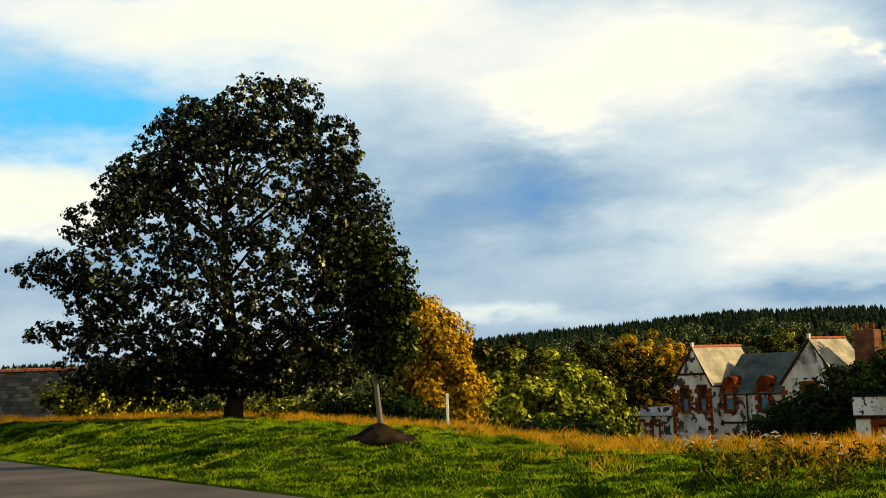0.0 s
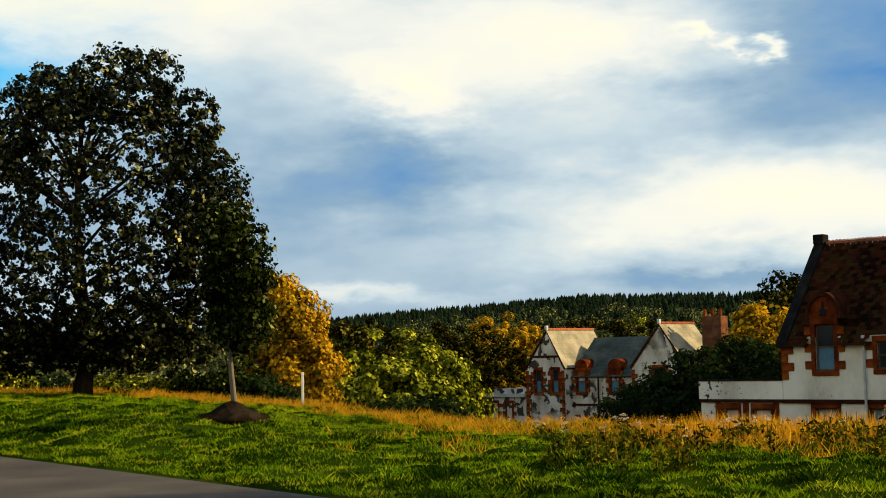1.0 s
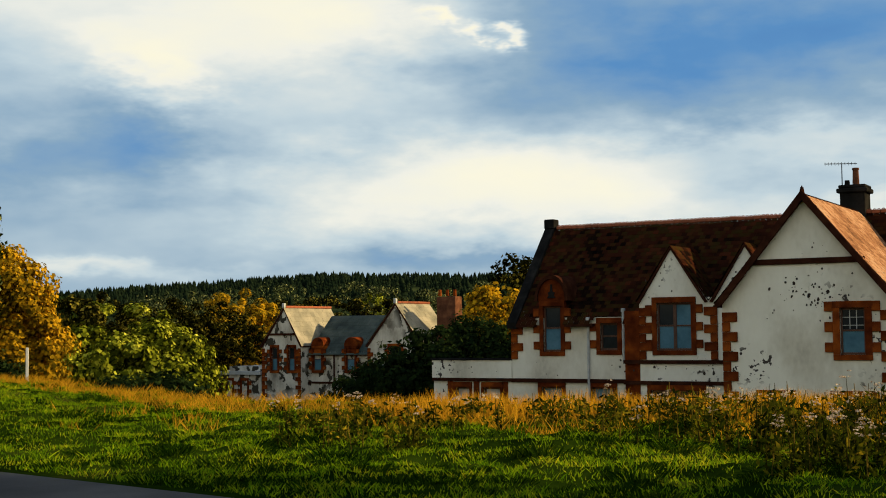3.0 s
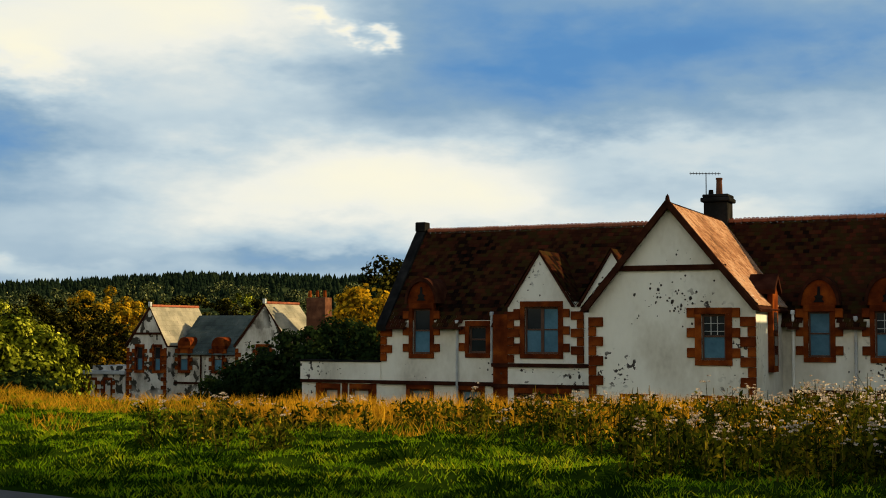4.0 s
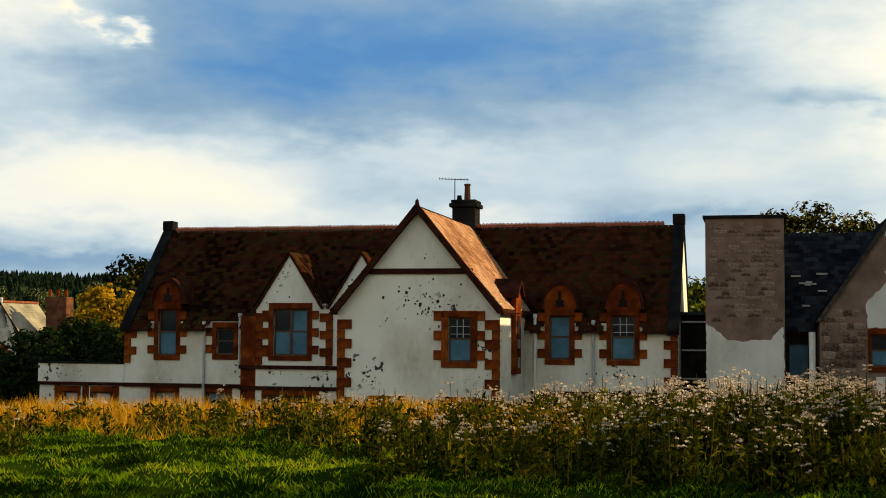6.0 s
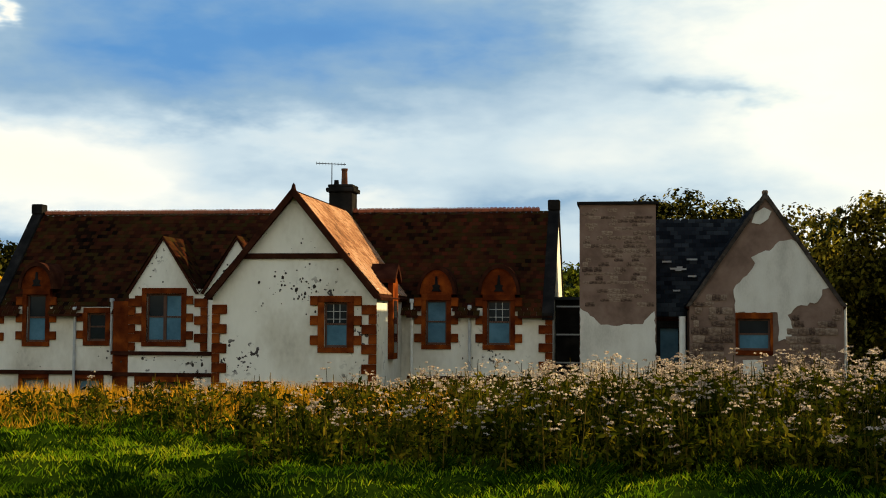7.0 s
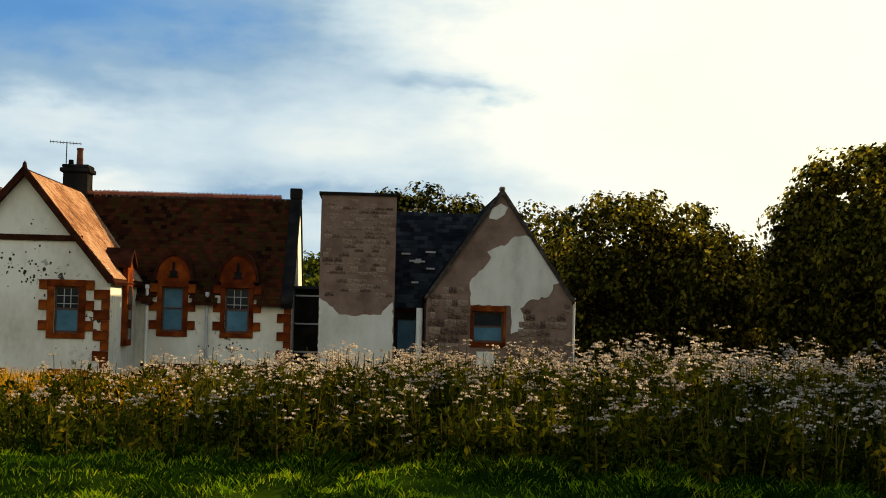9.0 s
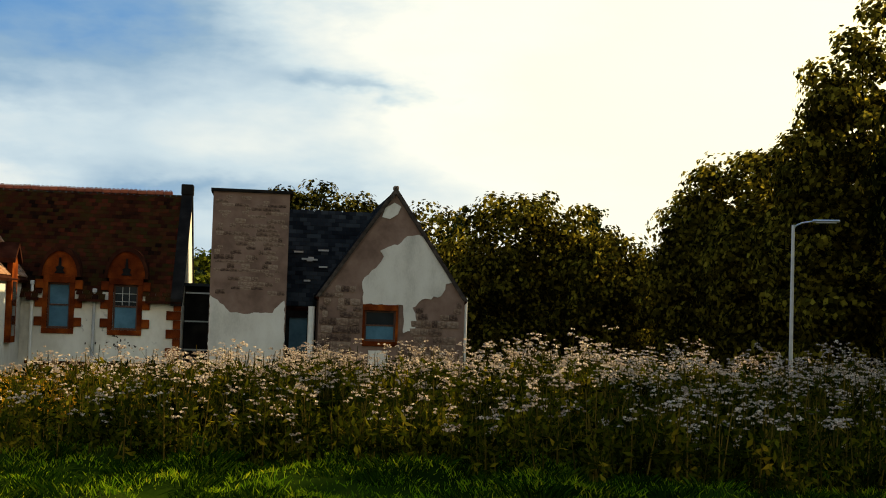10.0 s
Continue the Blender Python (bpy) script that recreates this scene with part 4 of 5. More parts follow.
part("drainpipe", tube(bmesh.new(), (AR + 0.07, W + 0.1, FLOOR), (AR + 0.07, W + 0.1, 2.2), 0.05, 0.05, 8), "white", wing)
for i in range(9):
    u, k = rs.uniform(0.9, 2.6), rs.uniform(0.15, 0.6)
    part("slipped_slate", boxed(u, u + rs.uniform(0.15, 0.4), 45.8 + 2.6 * k - 0.06, 45.8 + 2.6 * k, 1.8 + 3.5 * k, 1.86 + 3.5 * k), "lead", wing)


# ---- far block, a smaller sister of the main one ----
FV, FF = 80.0, -5.3
far = thing("far_block", (-55.0, 80.0, FF), "distant white block with red sandstone windows, gables and slate roof", "building", frame_m=SITE)


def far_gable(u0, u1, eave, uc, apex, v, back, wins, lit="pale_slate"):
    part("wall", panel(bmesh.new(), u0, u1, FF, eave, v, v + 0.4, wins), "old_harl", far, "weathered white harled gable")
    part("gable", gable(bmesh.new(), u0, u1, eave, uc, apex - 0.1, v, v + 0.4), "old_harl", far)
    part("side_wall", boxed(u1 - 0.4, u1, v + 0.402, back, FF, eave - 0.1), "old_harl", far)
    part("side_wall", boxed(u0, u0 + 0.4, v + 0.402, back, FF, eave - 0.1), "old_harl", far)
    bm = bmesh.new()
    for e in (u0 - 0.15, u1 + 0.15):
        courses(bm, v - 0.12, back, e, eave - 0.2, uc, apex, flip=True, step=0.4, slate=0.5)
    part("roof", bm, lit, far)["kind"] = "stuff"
    part("roof", prism(bmesh.new(), [(u0 - 0.15, eave - 0.24), (uc, apex - 0.04), (u1 + 0.15, eave - 0.24), (u1, eave - 0.3), (uc, apex - 0.18), (u0, eave - 0.3)], "y", v - 0.08, back), "board", far)
    part("ridge", boxed(uc - 0.11, uc + 0.11, v + 0.12, back, apex - 0.04, apex + 0.12, bevel=0.02), "ridge_tile", far, "orange-red ridge tiles")
    part("finial", boxed(uc - 0.1, uc + 0.1, v - 0.15, v + 0.1, apex - 0.05, apex + 0.3, bevel=0.03), "lead", far)
    for a, b, c, d in wins:
        sash_window(far, a, b, c, d, v, panes=("glass", "blind"), label="sash window in red stone")
    quoins(far, u0, v, FF, eave - 0.2, 1, h=0.29)
    quoins(far, u1, v, FF, eave - 0.2, -1, h=0.29)


far_gable(-60.6, -57.1, 0.75, -58.6, 3.4, FV - 1.0, FV + 5, [(-59.75, -59.2, -1.25, 0.45), (-58.2, -57.65, -1.25, 0.45)])
part("band", boxed(-60.0, -57.6, FV - 1.07, FV - 1.002, 1.35, 1.5), "board", far)
far_gable(-51.3, -46.9, 0.75, -48.95, 3.55, FV - 1.0, FV + 3.6, [(-49.5, -48.5, -1.2, 0.5)])
part("wall", panel(bmesh.new(), -57.1, -51.3, FF, 0.1, FV, FV + 0.4, []), "old_harl", far)
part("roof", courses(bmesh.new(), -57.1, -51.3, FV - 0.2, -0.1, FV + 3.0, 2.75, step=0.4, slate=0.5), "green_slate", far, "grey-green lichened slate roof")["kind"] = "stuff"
part("roof", prism(bmesh.new(), [(FV - 0.2, -0.15), (FV + 3, 2.7), (FV + 6, -0.15)], "x", -57.1, -51.3), "board", far)
for uc in (-56.25, -53.35):
    w = part("dormer", boxed(uc - 0.55, uc + 0.55, FV - 0.1, FV + 1.4, -0.05, 0.55), "sandstone", far, "red stone dormer with a round head")
    part("pediment", prism(bmesh.new(), [(uc - 0.56 * math.cos(math.pi * i / 10), 0.55 + 0.62 * math.sin(math.pi * i / 10)) for i in range(11)], "y", FV - 0.12, FV + 1.2), "sandstone", w)
    sash_window(far, uc - 0.35, uc + 0.35, -1.25, 0.35, FV - 0.12, panes=("glass", "blind"), label="dormer window in red stone")
part("string_course", boxed(-57.1, -51.3, FV - 0.06, FV - 0.002, -2.2, -2.05), "board", far)
part("drainpipe", tube(bmesh.new(), (-54.8, FV - 0.1, FF), (-54.8, FV - 0.1, 0), 0.06, 0.06), "board", far)
part("porch", boxed(-65.6, -60.7, FV - 1.0, FV + 3, FF, -1.55), "old_harl", far, "low flat-roofed porch")
part("porch_attic", boxed(-64.0, -60.7, FV - 0.6, FV + 3, -1.298, -0.95), "old_harl", far)
part("porch_roof", boxed(-65.75, -60.7, FV - 1.2, FV + 3.1, -1.548, -1.3), "lead", far)
for u in (-65.2, -63.9, -62.5):
    sash_window(far, u, u + 0.5, -4.2, -2.0, FV - 1.0, panes=("glass", "glass"), label="porch window in red stone")
stack = part("chimney", boxed(-46.8, -45.3, FV + 1.0, FV + 2.0, -1.0, 3.95, bevel=0.03), "brick", far, "broad red brick chimney stack")
for u in (-46.8, -46.2, -45.6):
    part("chimney_pot", tube(bmesh.new(), (u, FV + 1.5, 4.0), (u, FV + 1.5, 4.45), 0.14, 0.11, 8), "sandstone", stack)
part("link_roof", prism(bmesh.new(), [(FV - 1, -0.6), (FV + 2.5, 2.0), (FV + 6, -0.6)], "x", -46.9, -40.0), "slate", far, "dark slate roof of the rear range")
part("link_wall", boxed(-46.9, -40.0, FV - 0.8, FV + 5.8, FF, -0.65), "old_harl", far)

# ---- low building beyond the field ----
low = thing("slate_shed", polar(-17.5, 62, -0.15), "low slate-roofed shed with a red ridge", "shed", turn=18.5 - 12)
bm = courses(bmesh.new(), -9, 3.1, -0.2, 0.3, 2.6, 2.95, step=0.25, slate=0.3)
part("roof", bm, "slate", low, "grey mottled slate roof", shift=False)["kind"] = "stuff"
part("roof", prism(bmesh.new(), [(-0.2, 0.25), (2.6, 2.9), (5.4, 0.25)], "x", -9, 3.1), "board", low, shift=False)
part("wall", boxed(-9, 3.1, 0.05, 5.1, -1.8, 0.25), "rubble", low, shift=False)
bm = bmesh.new()
for i in range(40):
    box(bm, -9 + i * 0.3, -8.71 + i * 0.3, 2.45, 2.75, 2.9, 3.06, bevel=0.03)
part("ridge", bm, "ridge_tile", low, "orange-red ridge tiles", shift=False)
part("skew", prism(bmesh.new(), [(-0.35, 0.2), (2.6, 3.12), (5.5, 0.2), (5.4, 0.0), (2.6, 2.85), (-0.3, 0.0)], "x", 3.1, 3.4), "stone", low, "pale stone coping", shift=False)

# ---- trees ----
def gz(az, d):
    p = polar(az, d)
    return ground_z(p.x, p.y)


K = 0.038
syc = [(0.2, 0, 5.4, 4.7, 4.4, 4.9), (-5.2, 0, 4.6, 1.8, 1.2, 0.7), (-5.0, 0, 2.7, 1.6, 1.0, 0.45), (-2.9, 0, 1.9, 2.7, 2.4, 1.2), (1.6, 0, 1.9, 3.2, 2.4, 1.2),
       (1.1, 0, 9.4, 2.0, 2.0, 1.4), (-1.2, 0, 8.9, 1.7, 1.9, 1.2), (3.6, 0, 5.6, 1.6, 2.2, 2.4), (-3.3, 0, 7.0, 1.4, 1.6, 1.0), (2.9, 0, 8.2, 1.3, 1.5, 1.3), (-4.2, 0, 5.9, 1.3, 1.3, 0.9), (-4.0, 0, 3.8, 1.5, 1.6, 0.9), (-2.7, 0, 7.3, 1.5, 1.5, 1.2), (-2.7, 0, 1.25, 2.8, 1.8, 0.8), (1.2, 0, 1.25, 3.3, 1.8, 0.75), (3.9, 0, 3.4, 1.7, 1.8, 1.8)]
syc = [(a * 0.98 + K * c, b, c * 1.012, d * 0.94, e * 0.94, f * 0.95) for a, b, c, d, e, f in syc]
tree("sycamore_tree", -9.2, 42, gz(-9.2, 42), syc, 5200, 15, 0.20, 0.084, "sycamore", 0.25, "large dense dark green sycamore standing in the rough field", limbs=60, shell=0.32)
young = [(0.1, 0, 3.08, 0.72, 0.72, 1.5), (0.2, 0, 2.1, 0.64, 0.64, 0.7), (-0.08, 0, 4.0, 0.46, 0.5, 0.66)]
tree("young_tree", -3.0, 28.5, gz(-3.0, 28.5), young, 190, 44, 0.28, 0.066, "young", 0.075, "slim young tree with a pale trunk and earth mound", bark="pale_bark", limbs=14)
mound = thing("earth_mound", polar(-3.0, 28.5, gz(-3.0, 28.5)), "low mound of bare dark earth round the young trunk", "mound")
bm = bmesh.new()
bmesh.ops.create_icosphere(bm, subdivisions=3, radius=1.0)
for v in bm.verts:
    n = noise.noise(v.co * 2.5)
    v.co = Vector((v.co.x * (0.75 + 0.2 * n), v.co.y * 0.6, v.co.z * (0.20 + 0.1 * n)))
    v.co.z += 0.20 * math.exp(-(v.co.x ** 2 + v.co.y ** 2) / 0.07)
part("earth", bm, "soil", mound, shift=False)
gold = [(0, 0, 4.6, 1.6, 1.6, 2.4), (-0.7, 0, 6.4, 1.1, 1.2, 1.3), (0.7, 0, 3.4, 1.3, 1.4, 1.9), (-0.6, 0, 3.0, 1.4, 1.4, 1.6)]
tree("golden_tree", -0.6, 52, gz(-0.6, 52) + 0.2, gold, 300, 90, 0.5, 0.10, "golden", 0.2, "rounded tree turned golden for autumn", limbs=20, shell=0.3, billow=0.5)
for az, d, h, w, mat, lab in [(-15.3, 50, 1.5, 1.4, "lime", "low yellowing shrub in the rough grass"), (-12.8, 51, 1.2, 1.3, "lime", "low yellowing shrub in the rough grass"), (-10.6, 54, 2.0, 2.4, "dark_leaf", "dark low shrub in the rough field"),
                              (-7.6, 50, 1.2, 1.5, "lime", "low yellowing shrub in the rough grass"), (-5.4, 49, 1.5, 1.6, "lime", "low yellowing shrub in the rough grass"), (-3.7, 48, 2.5, 1.8, "young", "leafy green shrub in the field"), (-14.2, 54, 2.4, 2.2, "dark_leaf", "dark low shrub in the rough field"), (-4.4, 56, 3.0, 2.6, "dark_leaf", "dark low shrub in the rough field"), (-1.9, 47, 1.6, 1.3, "dark_leaf", "dark low shrub in the rough field")]:
    tree("shrub", az, d, gz(az, d), [(0, 0, h * 0.5, w, w * 0.8, h * 0.5), (w * 0.5, 0, h * 0.35, w * 0.6, w * 0.5, h * 0.4)], 90, 90, 0.36, 0.075, mat, 0.06, lab, "shrub", trunk_h=h * 0.7, limbs=6, group="field shrubs")

# woodland beyond the brow
WOOD = [(2.6, 70, 5.0, 3.0, "lime"), (4.6, 76, 5.2, 3.2, "lime"), (3.6, 92, 7.0, 4.0, "lime"), (5.4, 84, 5.0, 2.6, "lime"), (1.2, 88, 7.0, 4.0, "olive"), (5.4, 104, 7.5, 4.2, "olive"), (7.4, 108, 7.2, 4.0, "olive"),
        (8.5, 118, 8.6, 3.6, "golden"), (9.5, 119, 7.4, 2.6, "golden"), (7.3, 112, 6.6, 2.8, "golden"), (5.3, 70, 3.4, 2.4, "lime"), (10.8, 125, 8.0, 4.5, "olive"), (12.8, 130, 8.4, 4.5, "olive"), (14.8, 128, 8.0, 4.5, "olive"), (2.2, 110, 8.4, 4.5, "olive"), (0.2, 104, 8, 4.5, "dark_leaf")]
for i, (az, d, h, w, mat) in enumerate(WOOD):
    z = gz(az, d)
    hz = h + (1.6 + 0.0 - z) - 4.6
    lob = [(0, 0, hz * 0.62, w, w, hz * 0.36), (-w * 0.5, 0, hz * 0.45, w * 0.7, w * 0.7, hz * 0.33), (w * 0.55, 0, hz * 0.5, w * 0.7, w * 0.7, hz * 0.3), (0, -w * 0.4, hz * 0.3, w, w * 0.7, hz * 0.3)]
    tree("woodland_tree", az, d, z, lob, 190, 90, 0.62, 0.15, mat, 0.3, "rounded autumn woodland tree, " + ("golden" if mat == "golden" else "yellow-green" if mat == "lime" else "dull green"), limbs=12, group="valley woodland", shell=0.12, up=0.9, billow=0.9)
for az, d, h, w in [(5.0, 52, 1.9, 2.0), (5.7, 55, 1.8, 1.4), (5.3, 60, 2.6, 1.8), (3.8, 58, 2.8, 2.4)]:
    z = gz(az, d)
    tree("dark_bush", az, d, z, [(0, 0, (0.4 - z) * 0.4, w, w, (0.4 - z) * 0.42)], 120, 60, 0.5, 0.13, "dark_leaf", 0.1, "dark dense bush in the dip below the field", "bush", limbs=6, group="bushes in the dip")
for az, d, top, w in [(10.6, 68, -2.3, 1.5), (11.9, 66, -1.9, 1.6), (9.4, 66, -2.2, 1.3), (12.8, 64, -1.6, 1.2)]:
    z = gz(az, d)
    tree("dark_bush", az, d, z, [(0, 0, (top - z) * 0.5, w, w, (top - z) * 0.5)], 90, 60, 0.5, 0.13, "dark_leaf", 0.1, "dark dense bush under the far white block", "bush", limbs=6, group="bushes in the dip")
# ivy and bushes between the two blocks
for az, d, top, w in [(14.4, 56, 0.5, 1.3), (15.6, 54, 1.1, 1.5), (17.0, 54, 1.8, 1.7), (18.4, 56, 2.1, 1.5), (13.3, 58, -0.5, 1.0), (19.6, 55, 1.9, 1.4)]:
    z = gz(az, d)
    h = top - z
    tree("ivy_bush", az, d, z, [(0, 0, h * 0.5, w, w, h * 0.5)], 130, 60, 0.5, 0.11, "dark_leaf", 0.1, "dark ivy-choked bush between the white blocks", "bush", limbs=6, group="ivy bushes")
for az, d, top, w, mat in [(19.7, 66, 4.1, 2.0, "golden"), (20.6, 74, 6.0, 1.6, "olive"), (19.0, 70, 3.0, 1.5, "golden"), (43.6, 70, 4.6, 3.0, "lime"), (14.5, 150, 6.4, 2.6, "lime"), (11.6, 190, 4.6, 3.0, "hillwood"), (17.2, 170, 4.4, 3.0, "hillwood")]:
    z = gz(az, d)
    h = top - z
    tree("autumn_tree", az, d, z, [(0, 0, h * 0.7, w, w, h * 0.3), (w * 0.4, 0, h * 0.5, w * 0.9, w, h * 0.3)], 150, 40, 0.45, 0.14, mat, 0.15, "yellowing tree behind the white block", limbs=14)

# tall trees closing the view beside and behind the derelict wing
# from 79 degrees on they stand unseen, added to shade the near field
TALL = [(48.8, 66, 5.4, 3.0), (51.3, 68, 4.8, 2.8), (53.9, 66, 4.6, 2.4), (57.7, 62, 5.5, 3.4), (58.1, 60, 5.5, 2.6), (60.4, 60, 4.7, 2.4), (62.2, 58, 3.9, 2.0), (65.6, 54, 5.7, 1.6), (67.2, 53, 7.3, 2.2), (69.4, 50, 8.0, 2.5), (71.4, 47, 10.2, 2.2), (72.2, 45, 12.2, 2.0), (74.6, 44, 14.5, 3.6), (79.2, 25, 13.0, 2.2), (84.5, 31, 17, 3.0), (88.5, 24, 26, 3.6), (92, 28, 26, 4.2), (98, 25, 26, 4.2), (106, 25, 25, 4.2), (114, 26, 23, 4.2)]
for az, d, el, w in TALL:
    z = gz(az, d)
    top = 1.6 + d * math.tan(radians(el)) - z
    lob = [(0, 0, top * 0.72, w, w, top * 0.28), (-w * 0.45, 0, top * 0.5, w * 0.8, w * 0.8, top * 0.28), (w * 0.45, 0, top * 0.5, w * 0.8, w * 0.8, top * 0.3), (0, -w * 0.3, top * 0.25, w * 1.1, w * 0.7, top * 0.25)]
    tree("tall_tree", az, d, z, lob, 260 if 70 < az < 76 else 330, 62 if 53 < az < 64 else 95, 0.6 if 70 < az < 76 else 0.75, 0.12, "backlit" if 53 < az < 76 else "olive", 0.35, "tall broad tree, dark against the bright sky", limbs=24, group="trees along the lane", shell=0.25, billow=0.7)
# one unseen roadside tree, bare bole and high crown, added to shade the lane
bole = gz(79.9, 42)
tree("tall_tree", 79.9, 42, bole, [(0, 0, 21.6 - bole, 3.6, 3.8, 3.2), (-1.4, 1, 20.2 - bole, 2.4, 3.0, 1.8), (1.4, -2, 20.2 - bole, 2.4, 3.0, 1.8)], 600, 85, 0.8, 0.13, "olive", 0.5, "unseen tall tree added to shade the lane, bare bole and high crown", limbs=24, group="trees along the lane")
for az, d, el in [(55.3, 64, 5.3), (61.2, 66, 5.2)]:
    z = gz(az, d)
    h = 1.6 + d * math.tan(radians(el)) - z
    lob = [(0.0, 0, h * (0.35 + 0.07 * i), 1.7 * (1 - i / 10), 1.7 * (1 - i / 10), 0.6) for i in range(9)]
    tree("conifer_tree", az, d, z, lob, 170, 50, 0.34, 0.10, "dark_leaf", 0.2, "ragged conifer rising behind the trees", limbs=16)

# ---- woods on the hill ----
rng = np.random.default_rng(7)
vv, ff, vw, fw = [], [], [], []
nv = nw = 0
for i in range(15000):
    az, r = rng.uniform(-24, 64), rng.uniform(330, 1000)
    x, y = r * math.sin(radians(az)), r * math.cos(radians(az))
    z = ground_z(x, y)
    s = rng.uniform(0.8, 1.35) * (1 + r / 2500)
    if r > 560 or rng.random() < 0.10:
        h, w = 3.9 * s, 1.35 * s
        for tier in range(3):
            n = 6
            zb, zt, rr = z + h * (0.05 + 0.27 * tier), z + h * (0.48 + 0.26 * tier), w * (1 - 0.27 * tier)
            ang = np.arange(n) * 2 * np.pi / n + rng.uniform(0, 6)
            rad = rr * rng.uniform(0.7, 1.2, n)
            ring = np.stack([x + rad * np.cos(ang), y + rad * np.sin(ang), np.full(n, zb)], 1)
            vv.append(np.vstack([ring, [[x, y, zt]]]))
            ff.append(np.array([[nv + k, nv + (k + 1) % n, nv + n] for k in range(n)]))
            nv += n + 1
forest = raw_mesh("conifer_forest", np.vstack(vv), np.vstack(ff), "conifer")
tagged(forest, "dark conifer plantation covering the far hillside", "forest", kind="stuff")
lobes = []
for i in range(1100):
    az, r = rng.uniform(-24, 60), rng.uniform(150, 640)
    x, y = r * math.sin(radians(az)), r * math.cos(radians(az))
    z = ground_z(x, y)
    w = rng.uniform(3.0, 5.0)
    lobes.append((x, y, z + w * 0.9, w, w, w * 0.95))
pts, _, face = clumps(rng, lobes, 9000, 2.3, 24, 0.3, 0.9)
v, f = kites(rng, pts, 0.62, out=face)
tagged(raw_mesh("valley_woods", v, f, "hillwood"), "mixed autumn woods filling the valley below the hill", "forest", kind="stuff")

# ---- field ----
def blades(name, n, sampler, height, width, mat, label, category, seed, lean=0.35, tussock=0.0):
    rng = np.random.default_rng(seed)
    p = sampler(rng, n)
    n = len(p)
    h = height * rng.uniform(0.45, 1.25, n)
    if tussock:
        h = h * np.array([max(0.35, 1 + tussock * tuft(x, y)) for x, y, z in p])
    a = rng.uniform(0, 2 * np.pi, n)
    side = np.stack([np.cos(a), np.sin(a), np.zeros(n)], 1) * (width * rng.uniform(0.6, 1.3, n))[:, None]
    tip = np.stack([rng.normal(0, lean, n) * h, rng.normal(0, lean, n) * h, h], 1)
    v = np.stack([p - side - (0, 0, 0.03), p + side - (0, 0, 0.03), p + tip * 0.55 + side * 0.7, p + tip], 1).reshape(-1, 3)
    return tagged(raw_mesh(name, v, np.arange(4 * n).reshape(n, 4), mat), label, category, kind="stuff")


def strewn(rng, n, az0, az1, r0, r1, keep):
    az, r = rng.uniform(az0, az1, n), np.sqrt(rng.uniform(r0 * r0, r1 * r1, n))
    out = []
    for a, d in zip(az, r):
        x, y = d * math.sin(radians(a)), d * math.cos(radians(a))
        if x * ROAD_NOR.x + y * ROAD_NOR.y > 8.75 and keep(a, d, x, y):
            out.append((x, y, ground_z(x, y)))
    return np.array(out)


tuft = lambda x, y: 0.8 * noise.noise((x * 1.2, y * 1.2, 1)) + 0.7 * noise.noise((x * 2.7, y * 2.7, 4))


def tussocks(name, count, per, mat, label, seed):
    """Grass in low domed tufts with bare hollows between: every blade springs from its tuft and leans outwards."""
    g = np.random.default_rng(seed)
    az, r = g.uniform(-22, 78, count), 9.0 + 37.0 * g.uniform(0, 1, count) ** 1.35
    c, size = [], []
    for a, d in zip(az, r):
        x, y = d * math.sin(radians(a)), d * math.cos(radians(a))
        k = tuft(x * 0.5, y * 0.5)
        if x * ROAD_NOR.x + y * ROAD_NOR.y > 8.8 and k > -0.35 + g.uniform(-0.3, 0.3):
            c.append((x, y, ground_z(x, y)))
            size.append(min(1.35, max(0.4, 1.0 + 1.0 * k) * g.uniform(0.5, 1.4)))
    c, size = np.repeat(np.array(c), per, axis=0), np.repeat(np.array(size), per)
    n = len(c)
    a, k = g.uniform(0, 2 * np.pi, n), np.sqrt(g.uniform(0, 1, n))
    out = np.stack([np.cos(a), np.sin(a), np.zeros(n)], 1)
    p = c + out * (0.24 * k * size)[:, None]
    h = (0.10 * size * (1.05 - 0.72 * k * k) * g.uniform(0.6, 1.2, n))[:, None]
    tip = out * h * (0.35 + 1.0 * k)[:, None] + g.normal(0, 0.4, (n, 3)) * (1, 1, 0) * h + (0, 0, 1) * h
    b = g.uniform(0, 2 * np.pi, n)
    side = np.stack([np.cos(b), np.sin(b), np.zeros(n)], 1) * (0.007 * g.uniform(0.6, 1.3, n))[:, None]
    v = np.stack([p - side - (0, 0, 0.03), p + side - (0, 0, 0.03), p + tip * 0.6 + side * 0.7, p + tip * (1, 1, 0.92)], 1).reshape(-1, 3)
    return tagged(raw_mesh(name, v, np.arange(4 * n).reshape(n, 4), mat), label, "grass", kind="stuff")


# added tufts whose dark colour gives the shade streaks across the grass
tussocks("rank_grass", 2300, 110, "shade_blade", "dark tufts standing for shade in the rough grass", 21)
blades("grass", 620000, lambda g, n: strewn(g, n, -22, 78, 9, 46, lambda a, d, x, y: tuft(x, y) > -0.30 + g.uniform(-0.3, 0.2)), 0.050, 0.006, "blade", "rough green tussocky grass", "grass", 24, 0.75, tussock=1.2)


def gold_band(a, d, x, y):
    b = along(BROW, a)
    k = noise.noise((x * 0.5, y * 0.5, 8)) + random.uniform(-0.28, 0.28)
    return (abs(d - b + 1.5) < 2.4 + 2.5 * k and a < 33) or (10 < a < 42 and b - 6.5 < d < b and k > 0.18) or (1 < a < 8 and 22 < d < 28 and k > 0.3)


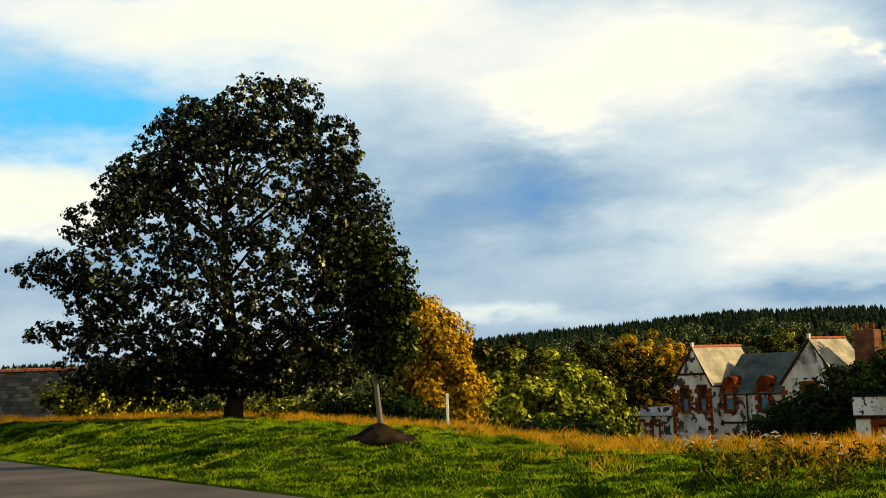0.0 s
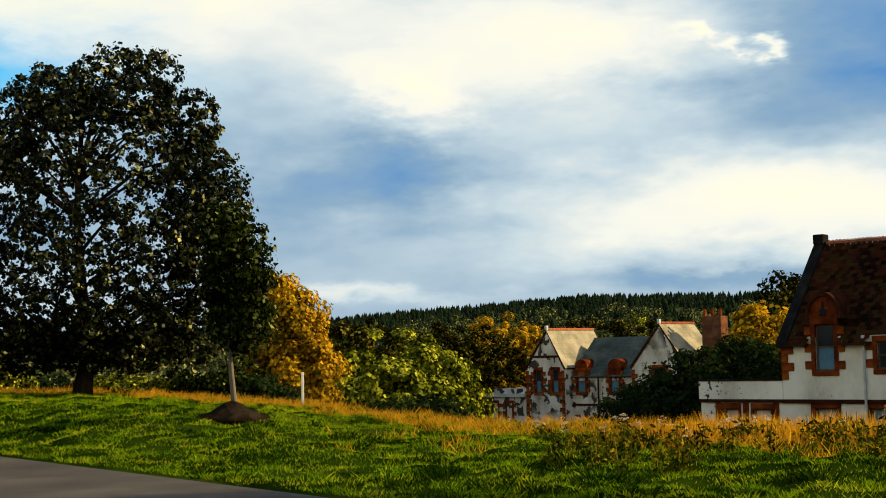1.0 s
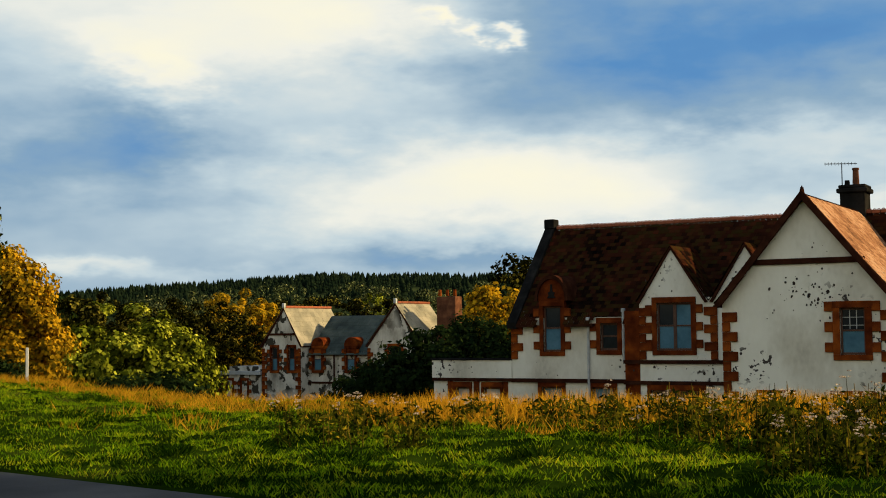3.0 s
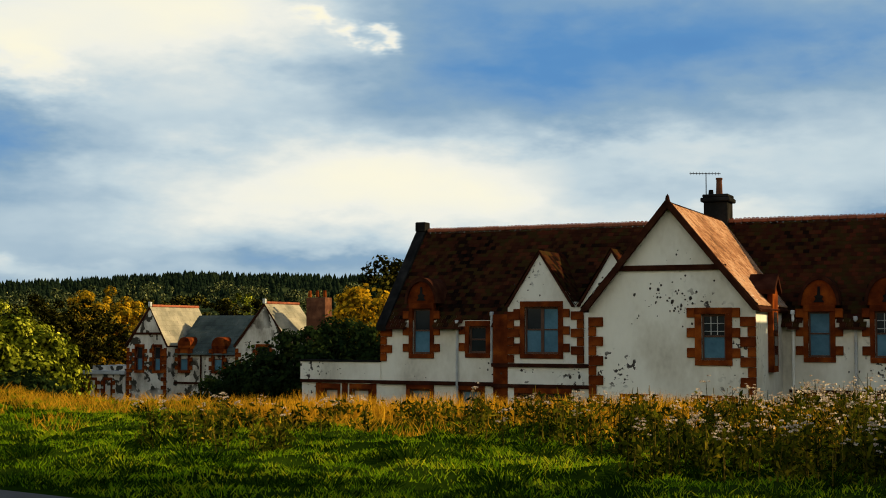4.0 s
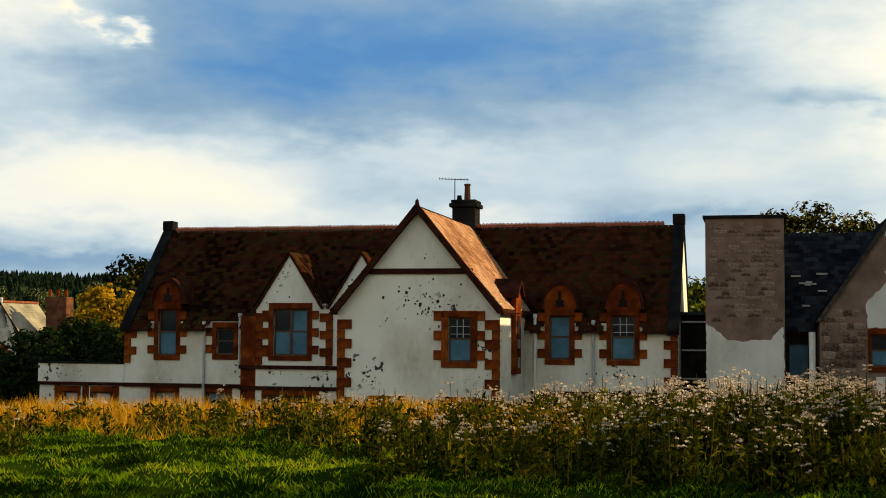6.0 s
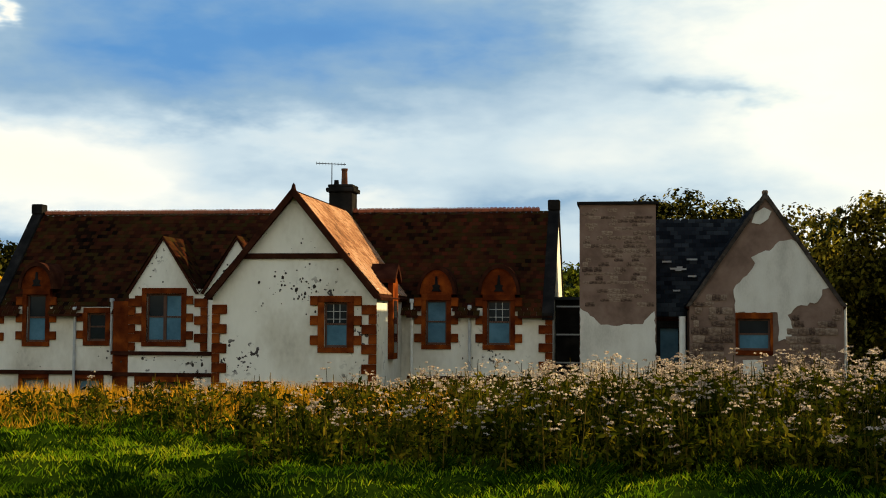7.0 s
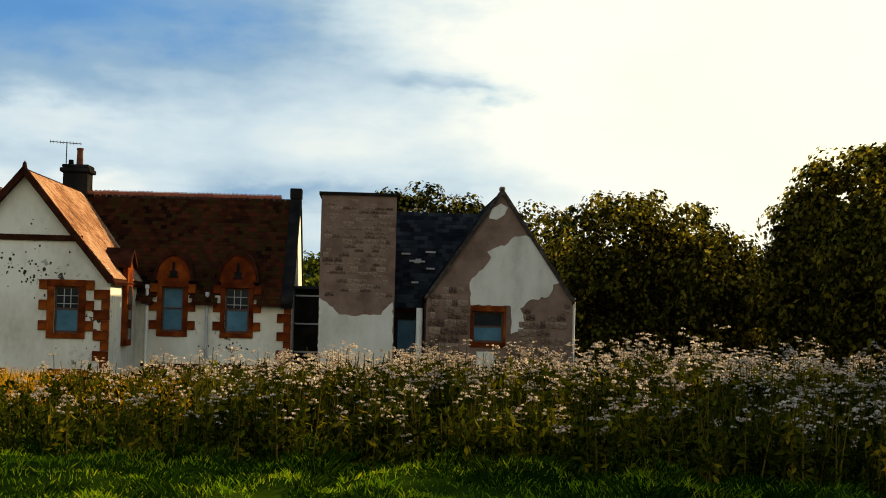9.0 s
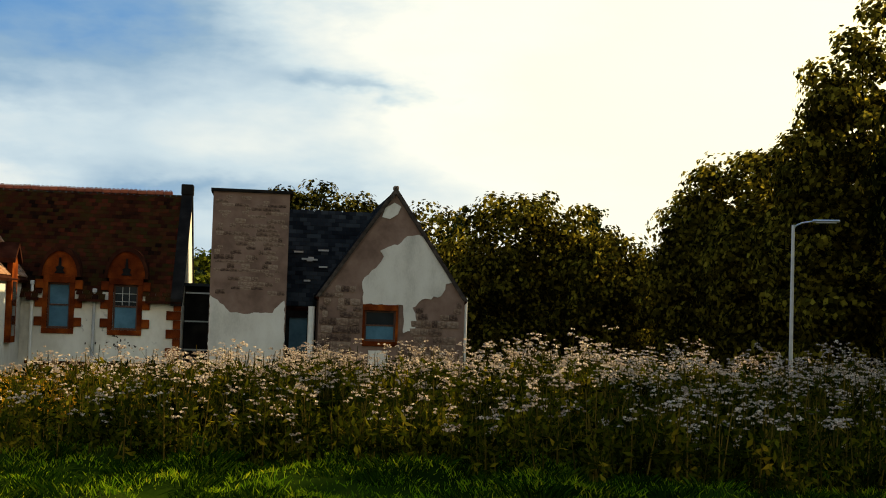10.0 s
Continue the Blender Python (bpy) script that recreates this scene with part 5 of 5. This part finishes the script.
blades("dry_grass", 380000, lambda g, n: strewn(g, n, -22, 78, 14, 56, gold_band), 0.21, 0.007, "straw", "tall dry golden grass along the brow of the field", "grass", 22, 0.55)

blades("tall_dry_grass", 120000, lambda g, n: strewn(g, n, 14, 50, 15, 26.5, lambda a, d, x, y: noise.noise((x * 0.8, y * 0.8, 14)) + random.uniform(-0.25, 0.25) > 0.0 + 0.42 * smooth(34, 52, a) and d > 16.5 + 6.5 * (1 - smooth(24, 46, a))), 0.36, 0.006, "straw", "tall straw-coloured grass among the weeds", "grass", 23, 0.24)

# weeds gone to seed
rng = np.random.default_rng(31)
stem_v, stem_f, leaf_c, head_c = [], [], [], []
count = 0


WEED_TOP = [(10, 3.0), (34, 2.75), (48, 1.95), (60, 1.62), (78, 1.6)]


def weed_height(a, d):
    """Taller towards the lane, and lower at the mown edge."""
    return max(0.25, (1.6 - d * math.tan(radians(along(WEED_TOP, a)))) * (0.6 + 0.4 * smooth(14, 19, d)))


for i in range(7000):
    a, d = rng.uniform(10, 78), rng.uniform(13.0, 25.5)
    near = 13.0 + 6.0 * (1 - smooth(18, 46, a))
    p = polar(a, d)
    k = noise.noise((p.x * 0.35, p.y * 0.35, 2))
    k2 = noise.noise((p.x * 1.3, p.y * 1.3, 6))
    if d < near + 2.5 * k or p.dot(ROAD_NOR) < 9.5 or rng.random() > (0.26 + 0.74 * smooth(26, 50, a)) * (0.75 + 1.1 * k2):
        continue
    h = weed_height(a, d) * rng.uniform(0.6, 1.08) * (1 + 0.18 * k + 0.32 * k2)
    z = ground_z(p.x, p.y)
    lean = rng.normal(0, 0.09, 2) * h
    b = np.array((p.x, p.y, z - 0.02))
    t = np.array((p.x + lean[0], p.y + lean[1], z + h))
    ends = [(b, t, 0.009)]
    # side branches carry the lower flower clusters
    for q in range(rng.integers(1, 4)):
        f0 = b + (t - b) * rng.uniform(0.45, 0.8)
        f1 = f0 + np.array((*rng.normal(0, 0.09, 2), rng.uniform(0.10, 0.24))) * min(1.0, h)
        ends.append((f0, f1, 0.004))
    for e0, e1, w in ends:
        o = np.array([(w, 0, 0), (-w / 2, w, 0), (-w / 2, -w, 0)])
        stem_v.append(np.vstack([e0 + o, e1 + o * 0.5]))
        stem_f.append(np.array([[0, 1, 4, 3], [1, 2, 5, 4], [2, 0, 3, 5]]) + 6 * count)
        count += 1
    m = int(30 * h + 10)
    q = rng.uniform(0.06, 0.82, m)
    leaf_c.append(b + (t - b) * q[:, None] + rng.normal(0, 0.065, (m, 3)) * (1, 1, 0.5))
    if h > 0.72 * weed_height(a, d) and rng.random() < (0.16 + 0.54 * smooth(24, 48, a)) * (0.35 + 0.65 * smooth(15, 19, d)):
        for e0, e1, w in ends[:1 + int(rng.random() < 0.5)]:
            # a flat-topped cluster of small domed heads
            for q in range(rng.integers(3, 8)):
                c = e1 + rng.normal(0, 0.05, 3) * (1, 1, 0.7)
                m = 7
                ang, rr = rng.uniform(0, 2 * np.pi, m), np.sqrt(rng.uniform(0, 1, m)) * rng.uniform(0.020, 0.042)
                head_c.append(c + np.stack([np.cos(ang) * rr, np.sin(ang) * rr, 0.018 - 12 * rr * rr], 1))
tagged(raw_mesh("weed_stems", np.vstack(stem_v), np.vstack(stem_f), "weed_stem"), "brown-green stems of tall weeds", "weeds", kind="stuff")
v, f = kites(rng, np.vstack(leaf_c), 0.066, 0.2, 0.32)
tagged(raw_mesh("weed_leaves", v, f, "weed"), "ragged leaves of tall thistles and docks", "weeds", kind="stuff")
v, f = kites(rng, np.vstack(head_c), 0.0165, 1.2, 0.8)
tagged(raw_mesh("seed_heads", v, f, "seed"), "pale fluffy seed heads on the tall weeds", "weeds", kind="stuff")

# ---- small things ----
post = thing("marker_post", polar(-0.07, 40, gz(-0.07, 40)), "slim white painted marker post in the grass", "post")
bm = boxed(-0.04, 0.04, -0.04, 0.04, -0.2, 1.0, bevel=0.008)
part("post", bm, "white", post, shift=False)
rail = thing("low_rail", polar(14.3, 36, gz(14.3, 36)), "thin white rail low in the grass", "rail", turn=-16)
z0 = gz(14.3, 36)
part("bar", tube(bmesh.new(), (-1.1, 0, -0.40 - z0), (1.1, 0, -0.33 - z0), 0.02, 0.02), "white", rail, shift=False)
for x in (-1.05, 1.05):
    part("stake", tube(bmesh.new(), (x, 0.03, -0.2), (x, 0.03, -0.36 - z0), 0.02, 0.02), "white", rail, shift=False)
LD = 33
lz = gz(69.52, LD)
lamp = thing("street_lamp", polar(69.52, LD, lz), "tall galvanised street lamp with a curved arm", "street lamp", turn=-69.52)
top = 1.6 + LD * math.tan(radians(4.22)) - lz
bm = tube(bmesh.new(), (0, 0, -0.1), (0, 0, top * 0.35), 0.075, 0.07, 10)
tube(bm, (0, 0, top * 0.35), (0, 0, top), 0.05, 0.038, 10)
part("pole", bm, "steel", lamp, shift=False)
bm = bmesh.new()
arm = [(0, -0.1), (0.06, -0.02), (0.2, 0.05), (0.46, 0.09)]
for (a, b), (c, d) in zip(arm, arm[1:]):
    tube(bm, (a, 0, top + b), (c, 0, top + d), 0.02, 0.02, 8)
part("arm", bm, "steel", lamp, shift=False)
head = part("lamp_head", boxed(0.44, 1.08, -0.11, 0.11, top + 0.07, top + 0.13, bevel=0.025), "steel", lamp, shift=False)
part("lens", boxed(0.52, 1.0, -0.09, 0.09, top + 0.05, top + 0.067), "white", head, shift=False)
